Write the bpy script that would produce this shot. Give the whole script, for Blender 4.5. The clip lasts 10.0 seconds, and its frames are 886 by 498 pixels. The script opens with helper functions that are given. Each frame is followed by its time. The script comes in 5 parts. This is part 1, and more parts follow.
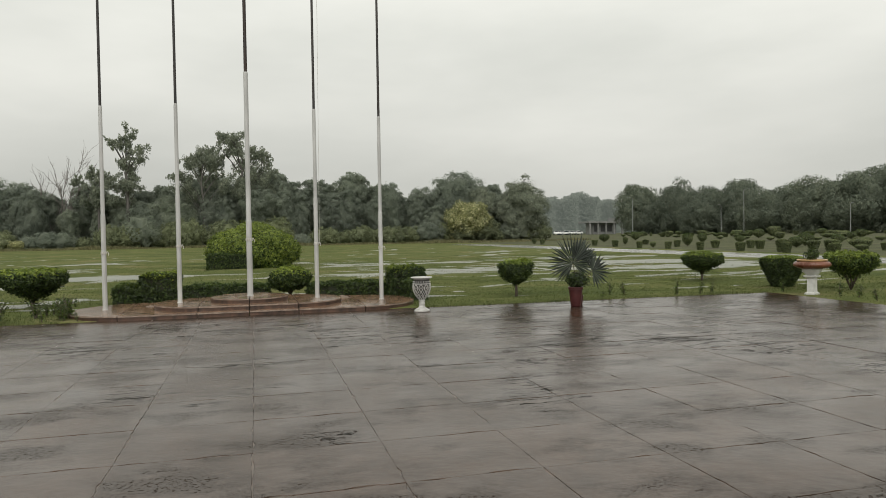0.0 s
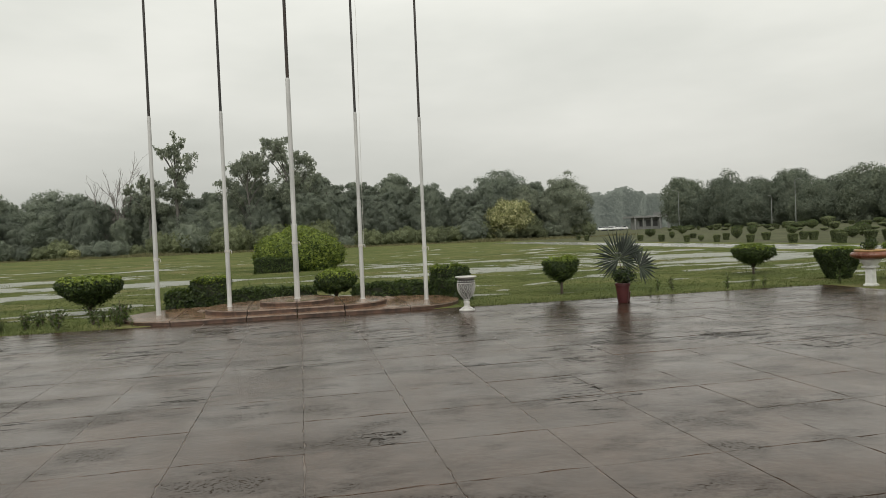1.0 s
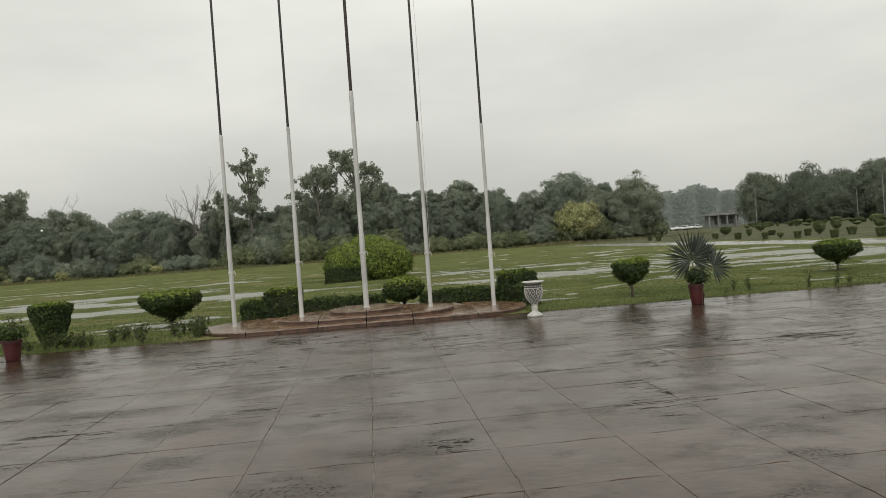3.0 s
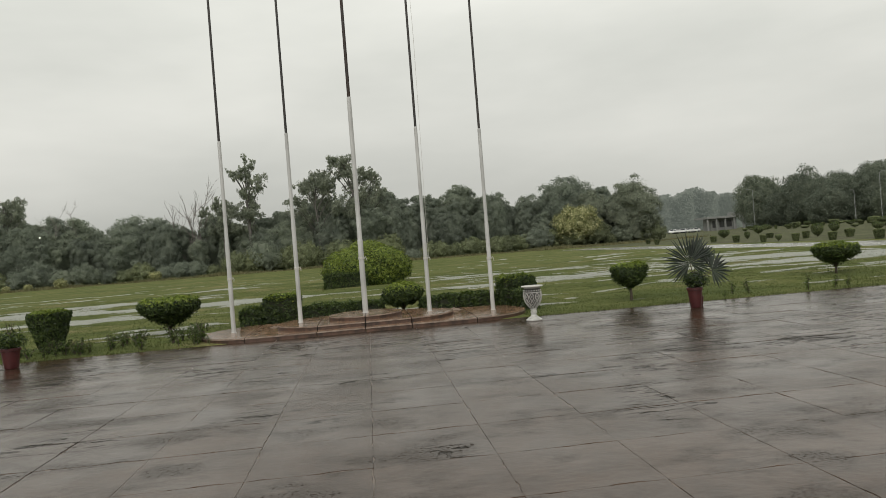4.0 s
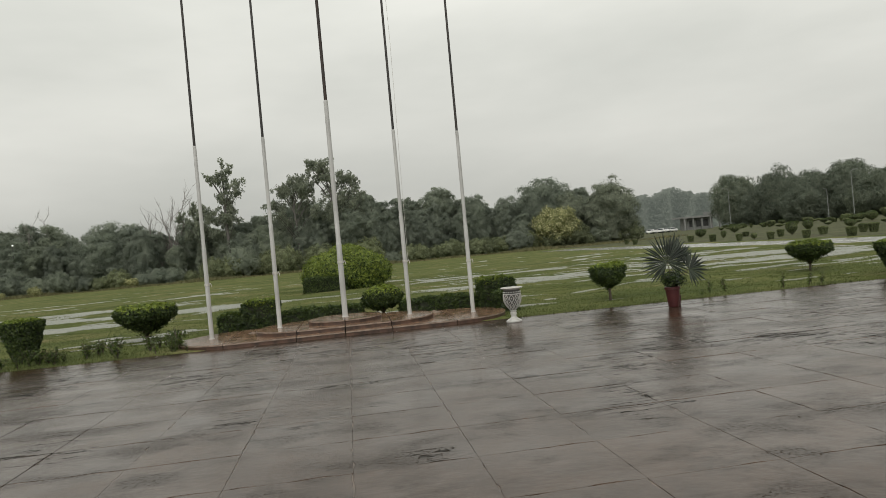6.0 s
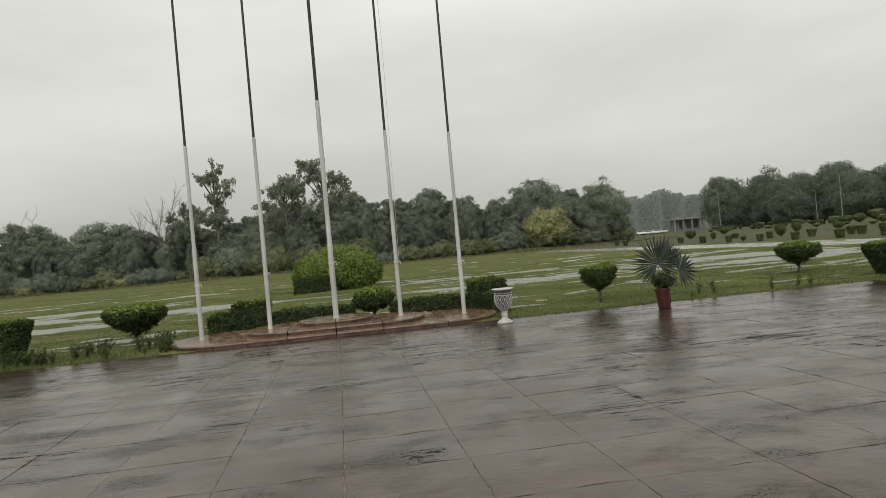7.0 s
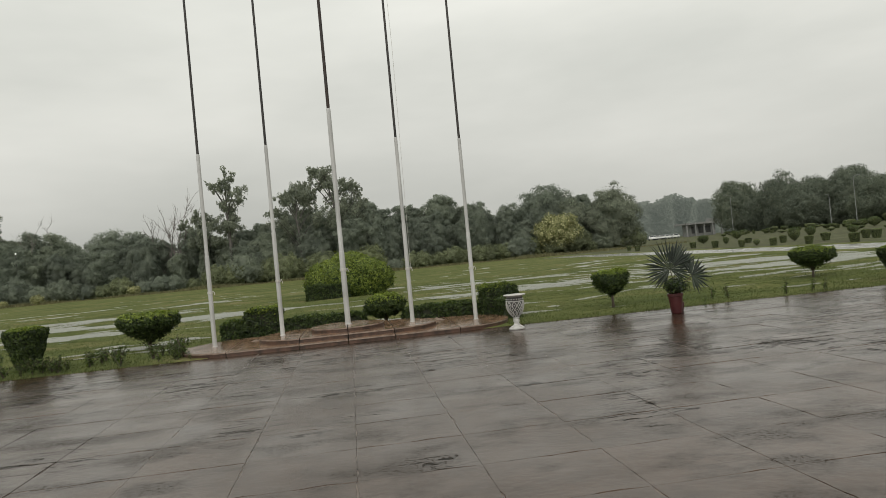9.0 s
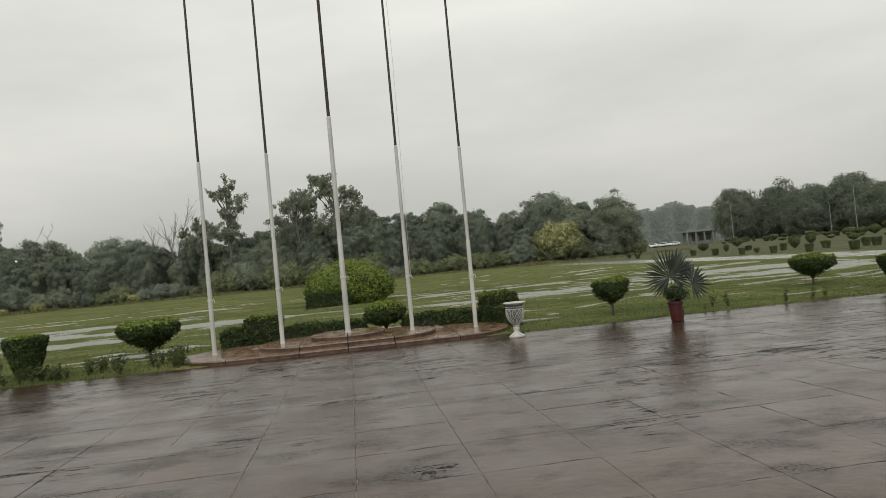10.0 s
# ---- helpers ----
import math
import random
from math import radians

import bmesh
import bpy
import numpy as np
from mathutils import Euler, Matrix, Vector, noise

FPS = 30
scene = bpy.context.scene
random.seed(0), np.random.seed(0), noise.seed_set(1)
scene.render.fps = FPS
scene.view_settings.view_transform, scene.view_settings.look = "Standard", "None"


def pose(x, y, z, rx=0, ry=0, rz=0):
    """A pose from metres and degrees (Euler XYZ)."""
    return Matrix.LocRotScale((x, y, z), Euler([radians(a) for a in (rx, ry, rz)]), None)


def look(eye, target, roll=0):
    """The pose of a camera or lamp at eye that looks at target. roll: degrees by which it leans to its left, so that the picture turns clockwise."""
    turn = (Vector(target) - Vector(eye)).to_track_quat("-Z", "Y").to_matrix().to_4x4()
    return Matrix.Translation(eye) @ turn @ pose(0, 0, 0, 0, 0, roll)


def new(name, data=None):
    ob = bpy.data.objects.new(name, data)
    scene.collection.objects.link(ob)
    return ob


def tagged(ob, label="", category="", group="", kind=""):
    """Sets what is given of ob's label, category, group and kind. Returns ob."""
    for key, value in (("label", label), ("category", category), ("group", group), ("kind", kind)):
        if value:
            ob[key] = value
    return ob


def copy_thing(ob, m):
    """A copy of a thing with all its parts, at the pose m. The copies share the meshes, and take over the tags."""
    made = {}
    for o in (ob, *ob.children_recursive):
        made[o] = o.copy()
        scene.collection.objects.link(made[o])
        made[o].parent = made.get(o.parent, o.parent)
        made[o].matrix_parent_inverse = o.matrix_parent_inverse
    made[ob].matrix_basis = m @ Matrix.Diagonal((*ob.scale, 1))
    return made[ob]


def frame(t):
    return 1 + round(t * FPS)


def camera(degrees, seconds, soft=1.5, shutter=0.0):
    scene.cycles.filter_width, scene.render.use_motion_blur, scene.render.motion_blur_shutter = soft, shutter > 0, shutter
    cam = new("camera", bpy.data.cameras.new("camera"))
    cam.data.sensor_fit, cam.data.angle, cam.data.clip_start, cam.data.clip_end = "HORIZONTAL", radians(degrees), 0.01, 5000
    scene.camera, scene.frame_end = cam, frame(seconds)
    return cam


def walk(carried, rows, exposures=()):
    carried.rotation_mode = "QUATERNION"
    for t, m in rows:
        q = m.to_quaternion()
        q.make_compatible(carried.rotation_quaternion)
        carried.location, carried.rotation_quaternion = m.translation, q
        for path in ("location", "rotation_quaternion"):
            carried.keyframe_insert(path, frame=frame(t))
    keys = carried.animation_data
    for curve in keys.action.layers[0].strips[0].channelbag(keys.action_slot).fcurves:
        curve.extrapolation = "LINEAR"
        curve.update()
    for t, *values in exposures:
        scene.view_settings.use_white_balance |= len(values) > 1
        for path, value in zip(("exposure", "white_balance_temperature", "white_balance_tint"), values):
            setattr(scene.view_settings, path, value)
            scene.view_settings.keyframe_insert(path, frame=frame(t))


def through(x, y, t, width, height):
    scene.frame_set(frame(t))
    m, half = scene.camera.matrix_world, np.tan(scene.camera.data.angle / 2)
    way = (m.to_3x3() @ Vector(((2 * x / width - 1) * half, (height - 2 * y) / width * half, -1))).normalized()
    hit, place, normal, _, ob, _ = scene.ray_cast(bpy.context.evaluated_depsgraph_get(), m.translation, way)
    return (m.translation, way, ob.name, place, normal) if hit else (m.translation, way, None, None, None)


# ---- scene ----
cam = camera(64.86, 10.0, soft=0.6)


def held(x, y, z, yaw, pitch, roll):
    """A hand-held camera: heading to the left of +y, tilt up, lean, in degrees."""
    return pose(x, y, z, 90 + pitch, 0, yaw) @ pose(0, 0, 0, 0, 0, roll)


PATH = [
    (0.0, -0.000, -0.000, 1.650, -15.07, -1.28, -0.91),
    (0.3, -0.004, 0.002, 1.652, -15.57, -1.72, -0.71),
    (0.5, -0.006, 0.003, 1.654, -15.73, -1.78, -2.11),
    (0.7, -0.006, 0.009, 1.652, -15.27, -1.76, -2.56),
    (0.8, -0.007, 0.013, 1.651, -13.64, -1.24, -2.19),
    (1.0, -0.007, 0.019, 1.649, -11.53, -1.23, -2.36),
    (1.2, 0.005, 0.017, 1.653, -9.42, -1.25, -2.33),
    (1.5, 0.024, 0.014, 1.661, -7.44, -1.00, -2.94),
    (1.8, 0.031, 0.007, 1.662, -6.19, -0.37, -3.30),
    (2.0, 0.035, 0.003, 1.663, -5.94, -0.21, -3.85),
    (2.5, 0.046, 0.007, 1.658, -5.91, -0.52, -4.07),
    (4.0, 0.041, 0.005, 1.663, -6.12, -0.06, -4.49),
    (4.5, 0.052, 0.000, 1.665, -6.10, 0.20, -4.75),
    (5.0, 0.058, 0.005, 1.666, -6.20, 0.62, -5.05),
    (5.2, 0.061, 0.007, 1.665, -6.55, 0.48, -4.85),
    (5.5, 0.066, 0.011, 1.664, -6.62, 0.26, -4.90),
    (6.0, 0.061, 0.018, 1.664, -7.77, 0.01, -5.23),
    (7.5, 0.057, 0.008, 1.669, -8.54, 0.10, -5.09),
    (8.0, 0.057, 0.010, 1.669, -7.88, 0.32, -5.40),
    (8.5, 0.058, 0.009, 1.675, -7.69, 0.43, -5.37),
    (9.0, 0.048, 0.003, 1.672, -7.65, 0.60, -5.38),
    (9.5, 0.053, -0.007, 1.674, -7.63, 1.02, -5.52),
    (10.0, 0.056, -0.009, 1.677, -7.68, 1.22, -5.39),
]
walk(cam, [(t, held(*row)) for t, *row in PATH], [(0.0, 0.07), (1.5, 0.05), (3.0, 0.0), (5.0, -0.05), (7.5, -0.06), (10.0, -0.07)])

# ---- light: an overcast, rainy sky ----
world = bpy.data.worlds.new("overcast_sky")
scene.world = world
world.use_nodes = True
wn, wl = world.node_tree.nodes, world.node_tree.links
wn.clear()
w_out = wn.new("ShaderNodeOutputWorld")
w_bg = wn.new("ShaderNodeBackground")
w_sky = wn.new("ShaderNodeTexSky")
w_sky.sky_type, w_sky.sun_disc = "NISHITA", False
w_sky.sun_elevation, w_sky.sun_rotation = radians(41), radians(195)
w_sky.air_density, w_sky.dust_density = 1.0, 4.0
w_hsv = wn.new("ShaderNodeHueSaturation")
w_hsv.inputs["Saturation"].default_value, w_hsv.inputs["Value"].default_value = 0.05, 0.10
w_co = wn.new("ShaderNodeTexCoord")
w_map = wn.new("ShaderNodeMapping")
w_map.inputs["Scale"].default_value = (1.0, 1.0, 3.2)
w_map.inputs["Location"].default_value = (0.4, 1.3, 0.2)
w_noise = wn.new("ShaderNodeTexNoise")
w_noise.inputs["Scale"].default_value, w_noise.inputs["Detail"].default_value, w_noise.inputs["Roughness"].default_value = 1.7, 5.0, 0.5
w_ramp = wn.new("ShaderNodeValToRGB")
w_ramp.color_ramp.elements[0].position, w_ramp.color_ramp.elements[0].color = 0.34, (0.60, 0.61, 0.562, 1)
w_ramp.color_ramp.elements[1].position, w_ramp.color_ramp.elements[1].color = 0.68, (0.80, 0.80, 0.74, 1)
w_mix = wn.new("ShaderNodeMix")
w_mix.data_type = "RGBA"
w_mix.inputs["Factor"].default_value = 0.9
wl.new(w_sky.outputs[0], w_hsv.inputs["Color"])
wl.new(w_co.outputs["Generated"], w_map.inputs["Vector"])
wl.new(w_map.outputs[0], w_noise.inputs["Vector"])
wl.new(w_noise.outputs["Fac"], w_ramp.inputs[0])
wl.new(w_hsv.outputs[0], w_mix.inputs["A"])
wl.new(w_ramp.outputs[0], w_mix.inputs["B"])
# the cloud thickens towards the horizon
w_sep = wn.new("ShaderNodeSeparateXYZ")
w_rise = wn.new("ShaderNodeMapRange")
for key, v in zip(("From Min", "From Max", "To Min", "To Max"), (0.0, 0.34, 0.77, 1.24)):
    w_rise.inputs[key].default_value = v
w_mul = wn.new("ShaderNodeMix")
w_mul.data_type, w_mul.blend_type = "RGBA", "MULTIPLY"
w_mul.inputs["Factor"].default_value = 1.0
wl.new(w_co.outputs["Generated"], w_sep.inputs[0])
wl.new(w_sep.outputs["Z"], w_rise.inputs["Value"])
wl.new(w_mix.outputs["Result"], w_mul.inputs["A"])
wl.new(w_rise.outputs[0], w_mul.inputs["B"])
wl.new(w_mul.outputs["Result"], w_bg.inputs["Color"])
wl.new(w_bg.outputs[0], w_out.inputs["Surface"])
w_bg.inputs["Strength"].default_value = 1.0

sun = new("sun", bpy.data.lights.new("sun", "SUN"))
sun.data.energy, sun.data.angle, sun.data.color = 1.4, radians(60), (1.0, 0.97, 0.93)
sun.matrix_world = look((0, 0, 30), (9, 33, 0))


# ---- materials ----
def material(name, rough=0.6, metal=0.0, spec=0.5):
    m = bpy.data.materials.new(name)
    m.use_nodes = True
    b = m.node_tree.nodes["Principled BSDF"]
    b.inputs["Roughness"].default_value, b.inputs["Metallic"].default_value = rough, metal
    b.inputs["Specular IOR Level"].default_value = spec
    return m, m.node_tree.nodes, m.node_tree.links, b


def ramp(nodes, stops):
    r = nodes.new("ShaderNodeValToRGB")
    e = r.color_ramp.elements
    e[0].position, e[0].color = stops[0][0], (*stops[0][1], 1)
    e[1].position, e[1].color = stops[-1][0], (*stops[-1][1], 1)
    for p, c in stops[1:-1]:
        n = e.new(p)
        n.color = (*c, 1)
    return r


def noise_at(nodes, links, scale, detail=4.0, rough=0.55, stretch=(1, 1, 1), source="Position"):
    g = nodes.new("ShaderNodeNewGeometry") if source == "Position" else nodes.new("ShaderNodeTexCoord")
    mp = nodes.new("ShaderNodeMapping")
    mp.inputs["Scale"].default_value = stretch
    n = nodes.new("ShaderNodeTexNoise")
    n.inputs["Scale"].default_value, n.inputs["Detail"].default_value, n.inputs["Roughness"].default_value = scale, detail, rough
    links.new(g.outputs[source], mp.inputs["Vector"])
    links.new(mp.outputs[0], n.inputs["Vector"])
    return n


def mixed(nodes, links, fac, a, b, mode="MIX"):
    """A colour mix; each of fac, a and b is a socket or a value."""
    m = nodes.new("ShaderNodeMix")
    m.data_type, m.blend_type = "RGBA", mode
    for key, v in (("Factor", fac), ("A", a), ("B", b)):
        if hasattr(v, "links"):
            links.new(v, m.inputs[key])
        else:
            m.inputs[key].default_value = v if key == "Factor" else (*v, 1)
    return m.outputs["Result"]


def mapped(nodes, links, value, a, b, c, d):
    m = nodes.new("ShaderNodeMapRange")
    for key, v in zip(("From Min", "From Max", "To Min", "To Max"), (a, b, c, d)):
        m.inputs[key].default_value = v
    links.new(value, m.inputs["Value"])
    return m.outputs[0]


def bump(nodes, links, b, height, strength, distance):
    n = nodes.new("ShaderNodeBump")
    n.inputs["Strength"].default_value, n.inputs["Distance"].default_value = strength, distance
    links.new(height, n.inputs["Height"])
    links.new(n.outputs[0], b.inputs["Normal"])


def leaf_material(name, dark, mid, light, rough=0.45, through=0.3, clump=0.9, vary=0.0):
    m, n, l, b = material(name, rough, spec=0.4)
    g = n.new("ShaderNodeNewGeometry")
    r = ramp(n, [(0.0, dark), (0.55, mid), (1.0, light)])
    l.new(g.outputs["Random Per Island"], r.inputs[0])
    big = noise_at(n, l, clump, 3)
    shade = ramp(n, [(0.3, (0.72, 0.74, 0.7)), (0.7, (1.2, 1.18, 1.1))])
    l.new(big.outputs["Fac"], shade.inputs[0])
    c = mixed(n, l, 1.0, r.outputs[0], shade.outputs[0], "MULTIPLY")
    if vary:
        # each tree has a tone of its own
        info = n.new("ShaderNodeObjectInfo")
        own = ramp(n, [(0.0, (1 - vary, 1 - vary, 1 - vary * 0.9)), (0.5, (1, 1, 1)), (1.0, (1 + vary * 0.9, 1 + vary * 0.8, 1 + vary * 0.4))])
        l.new(info.outputs["Random"], own.inputs[0])
        c = mixed(n, l, 1.0, c, own.outputs[0], "MULTIPLY")
    l.new(c, b.inputs["Base Color"])
    # leaves let some of the light through
    t = n.new("ShaderNodeBsdfTranslucent")
    l.new(c, t.inputs["Color"])
    mx = n.new("ShaderNodeMixShader")
    mx.inputs[0].default_value = through
    l.new(b.outputs[0], mx.inputs[1])
    l.new(t.outputs[0], mx.inputs[2])
    l.new(mx.outputs[0], n["Material Output"].inputs["Surface"])
    return m


def plain_material(name, a, b_col, scale=8.0, rough=0.6, metal=0.0, relief=0.0, stretch=(1, 1, 1)):
    m, n, l, b = material(name, rough, metal)
    t = noise_at(n, l, scale, 6, 0.6, stretch)
    r = ramp(n, [(0.3, a), (0.7, b_col)])
    l.new(t.outputs["Fac"], r.inputs[0])
    l.new(r.outputs[0], b.inputs["Base Color"])
    l.new(mapped(n, l, t.outputs["Fac"], 0.3, 0.7, rough * 0.75, min(1, rough * 1.25)), b.inputs["Roughness"])
    if relief:
        bump(n, l, b, t.outputs["Fac"], 0.6, relief)
    return m


def wet_slab_material():
    m, n, l, b = material("wet_concrete", 0.3, spec=0.5)
    b.inputs["IOR"].default_value = 1.37
    info = n.new("ShaderNodeObjectInfo")
    tone = ramp(n, [(0.0, (0.044, 0.023, 0.012)), (0.5, (0.050, 0.027, 0.014)), (1.0, (0.060, 0.033, 0.018))])
    l.new(info.outputs["Random"], tone.inputs[0])
    stain = noise_at(n, l, 2.0, 8, 0.66)
    sr = ramp(n, [(0.34, (0.66, 0.65, 0.64)), (0.50, (0.95, 0.95, 0.95)), (0.66, (1.15, 1.13, 1.10))])
    l.new(stain.outputs["Fac"], sr.inputs[0])
    grit = noise_at(n, l, 46, 6, 0.7)
    gr = ramp(n, [(0.30, (0.70, 0.69, 0.68)), (0.5, (1, 1, 1)), (0.72, (1.15, 1.15, 1.15))])
    l.new(grit.outputs["Fac"], gr.inputs[0])
    # dark pits of algae, gathered in patches
    patch = noise_at(n, l, 1.05, 6, 0.62, (0.8, 1.3, 1))
    spots = noise_at(n, l, 34, 5.0, 0.75)
    add = n.new("ShaderNodeMath")
    add.operation = "MULTIPLY"
    l.new(mapped(n, l, patch.outputs["Fac"], 0.51, 0.60, 0, 1), add.inputs[0])
    l.new(mapped(n, l, spots.outputs["Fac"], 0.49, 0.58, 0, 0.97), add.inputs[1])
    c = mixed(n, l, 1.0, tone.outputs[0], sr.outputs[0], "MULTIPLY")
    c = mixed(n, l, 1.0, c, gr.outputs[0], "MULTIPLY")
    c = mixed(n, l, add.outputs[0], c, (0.022, 0.016, 0.011))
    damp = mapped(n, l, patch.outputs["Fac"], 0.50, 0.62, 0, 0.7)
    c = mixed(n, l, damp, c, (0.032, 0.022, 0.015))
    # ragged dark seams where dirt has settled
    seam = noise_at(n, l, 1.0, 6, 0.6, (0.8, 3.2, 1))
    sm = n.new("ShaderNodeMath")
    sm.operation = "COMPARE"
    sm.inputs[1].default_value, sm.inputs[2].default_value = 0.5, 0.016
    l.new(seam.outputs["Fac"], sm.inputs[0])
    sk = n.new("ShaderNodeMath")
    sk.operation = "MULTIPLY"
    where = noise_at(n, l, 0.5, 3, 0.5)
    place = n.new("ShaderNodeNewGeometry")
    xyz = n.new("ShaderNodeSeparateXYZ")
    l.new(place.outputs["Position"], xyz.inputs[0])
    rim = mapped(n, l, xyz.outputs["Y"], 4.0, 15.0, -0.05, 0.12)
    more = n.new("ShaderNodeMath")
    l.new(where.outputs["Fac"], more.inputs[0])
    l.new(rim, more.inputs[1])
    l.new(sm.outputs[0], sk.inputs[0])
    l.new(mapped(n, l, more.outputs[0], 0.54, 0.60, 0, 0.95), sk.inputs[1])
    # crumbled, dirty arrises along the joints, broken off here and there
    tc = n.new("ShaderNodeTexCoord")
    gen = n.new("ShaderNodeSeparateXYZ")
    l.new(tc.outputs["Generated"], gen.inputs[0])
    sides = []
    for axis in ("X", "Y"):
        pp = n.new("ShaderNodeMath")
        pp.operation = "PINGPONG"
        pp.inputs[1].default_value = 0.5
        l.new(gen.outputs[axis], pp.inputs[0])
        sides.append(pp.outputs[0])
    near = n.new("ShaderNodeMath")
    near.operation = "MINIMUM"
    l.new(sides[0], near.inputs[0])
    l.new(sides[1], near.inputs[1])
    rag = noise_at(n, l, 9, 5, 0.7)
    reach = n.new("ShaderNodeMath")
    reach.operation = "SUBTRACT"
    l.new(mapped(n, l, rag.outputs["Fac"], 0.40, 0.72, -0.008, 0.024), reach.inputs[0])
    l.new(near.outputs[0], reach.inputs[1])
    worn_at = noise_at(n, l, 0.8, 3, 0.6)
    crumb = n.new("ShaderNodeMath")
    crumb.operation = "MULTIPLY"
    l.new(mapped(n, l, reach.outputs[0], 0.0, 0.006, 0.0, 0.55), crumb.inputs[0])
    l.new(mapped(n, l, worn_at.outputs["Fac"], 0.46, 0.58, 0.05, 1.0), crumb.inputs[1])
    arris = crumb.outputs[0]
    c = mixed(n, l, arris, c, (0.026, 0.023, 0.019))
    c = mixed(n, l, sk.outputs[0], c, (0.022, 0.020, 0.017))
    l.new(c, b.inputs["Base Color"])
    # a broken film of rainwater
    film_n = noise_at(n, l, 0.8, 4, 0.55, (1, 1.25, 1))
    film = n.new("ShaderNodeMath")
    l.new(film_n.outputs["Fac"], film.inputs[0])
    film.inputs[1].default_value = 0.01
    l.new(mapped(n, l, film.outputs[0], 0.42, 0.72, 0.245, 0.16), b.inputs["Roughness"])
    # pits and stained patches lie dry and dull between the wet
    dull = n.new("ShaderNodeMath")
    dull.operation = "MULTIPLY_ADD"
    dull.inputs[1].default_value, dull.inputs[2].default_value = -1.0, 1.0
    pits = n.new("ShaderNodeMath")
    pits.operation, pits.use_clamp = "ADD", True
    marks = n.new("ShaderNodeMath")
    marks.operation = "MAXIMUM"
    l.new(sk.outputs[0], marks.inputs[0])
    l.new(arris, marks.inputs[1])
    l.new(add.outputs[0], pits.inputs[0])
    l.new(marks.outputs[0], pits.inputs[1])
    l.new(pits.outputs[0], dull.inputs[0])
    dull2 = n.new("ShaderNodeMath")
    dull2.operation = "MULTIPLY"
    worn = n.new("ShaderNodeMath")
    worn.operation = "MULTIPLY"
    l.new(dull.outputs[0], worn.inputs[0])
    l.new(mapped(n, l, patch.outputs["Fac"], 0.49, 0.60, 1.0, 0.52), worn.inputs[1])
    l.new(worn.outputs[0], dull2.inputs[0])
    l.new(mapped(n, l, stain.outputs["Fac"], 0.38, 0.54, 0.86, 1.0), dull2.inputs[1])
    gloss = n.new("ShaderNodeMath")
    gloss.operation = "MULTIPLY"
    l.new(dull2.outputs[0], gloss.inputs[0])
    l.new(mapped(n, l, film.outputs[0], 0.36, 0.66, 0.88, 1.0), gloss.inputs[1])
    l.new(gloss.outputs[0], b.inputs["Specular IOR Level"])
    wide = noise_at(n, l, 7.0, 8, 0.66)
    hm = n.new("ShaderNodeMath")
    hm.operation = "MULTIPLY"
    l.new(wide.outputs["Fac"], hm.inputs[0])
    l.new(mapped(n, l, film.outputs[0], 0.36, 0.64, 1.0, 0.40), hm.inputs[1])
    bump(n, l, b, hm.outputs[0], 0.6, 0.014)
    return m


def grass_ground_material():
    m, n, l, b = material("wet_grass_ground", 0.9, spec=0.06)
    a = noise_at(n, l, 0.20, 8, 0.66, (1, 2.2, 1))
    r = ramp(n, [(0.34, (0.066, 0.086, 0.030)), (0.46, (0.104, 0.122, 0.042)), (0.56, (0.138, 0.146, 0.056)), (0.66, (0.190, 0.172, 0.086))])
    l.new(a.outputs["Fac"], r.inputs[0])
    f = noise_at(n, l, 9, 6, 0.7)
    fr = ramp(n, [(0.3, (0.6, 0.62, 0.55)), (0.7, (1.25, 1.25, 1.2))])
    l.new(f.outputs["Fac"], fr.inputs[0])
    l.new(mixed(n, l, 1.0, r.outputs[0], fr.outputs[0], "MULTIPLY"), b.inputs["Base Color"])
    bump(n, l, b, f.outputs["Fac"], 1.0, 0.05)
    return m


def garden_ground_material():
    """Rough unmown grass and bare wet soil between the clipped shrubs."""
    m, n, l, b = material("garden_ground", 0.9, spec=0.05)
    a = noise_at(n, l, 0.35, 8, 0.66)
    r = ramp(n, [(0.36, (0.088, 0.080, 0.062)), (0.48, (0.094, 0.100, 0.060)), (0.58, (0.118, 0.124, 0.072)), (0.68, (0.150, 0.142, 0.105))])
    l.new(a.outputs["Fac"], r.inputs[0])
    f = noise_at(n, l, 9, 6, 0.7)
    fr = ramp(n, [(0.3, (0.6, 0.62, 0.55)), (0.7, (1.25, 1.25, 1.2))])
    l.new(f.outputs["Fac"], fr.inputs[0])
    l.new(mixed(n, l, 1.0, r.outputs[0], fr.outputs[0], "MULTIPLY"), b.inputs["Base Color"])
    bump(n, l, b, f.outputs["Fac"], 1.0, 0.05)
    return m


def water_material():
    m, n, l, b = material("rain_water", 0.38, spec=1.0)
    b.inputs["IOR"].default_value = 1.33
    a = noise_at(n, l, 0.6, 4)
    r = ramp(n, [(0.3, (0.15, 0.16, 0.12)), (0.7, (0.24, 0.245, 0.21))])
    l.new(a.outputs["Fac"], r.inputs[0])
    l.new(r.outputs[0], b.inputs["Base Color"])
    f = noise_at(n, l, 14, 3, 0.6)
    bump(n, l, b, f.outputs["Fac"], 0.7, 0.03)
    return m


def bark_material(name, a, c):
    return plain_material(name, a, c, 14, 0.8, 0, 0.01, (1, 1, 0.25))


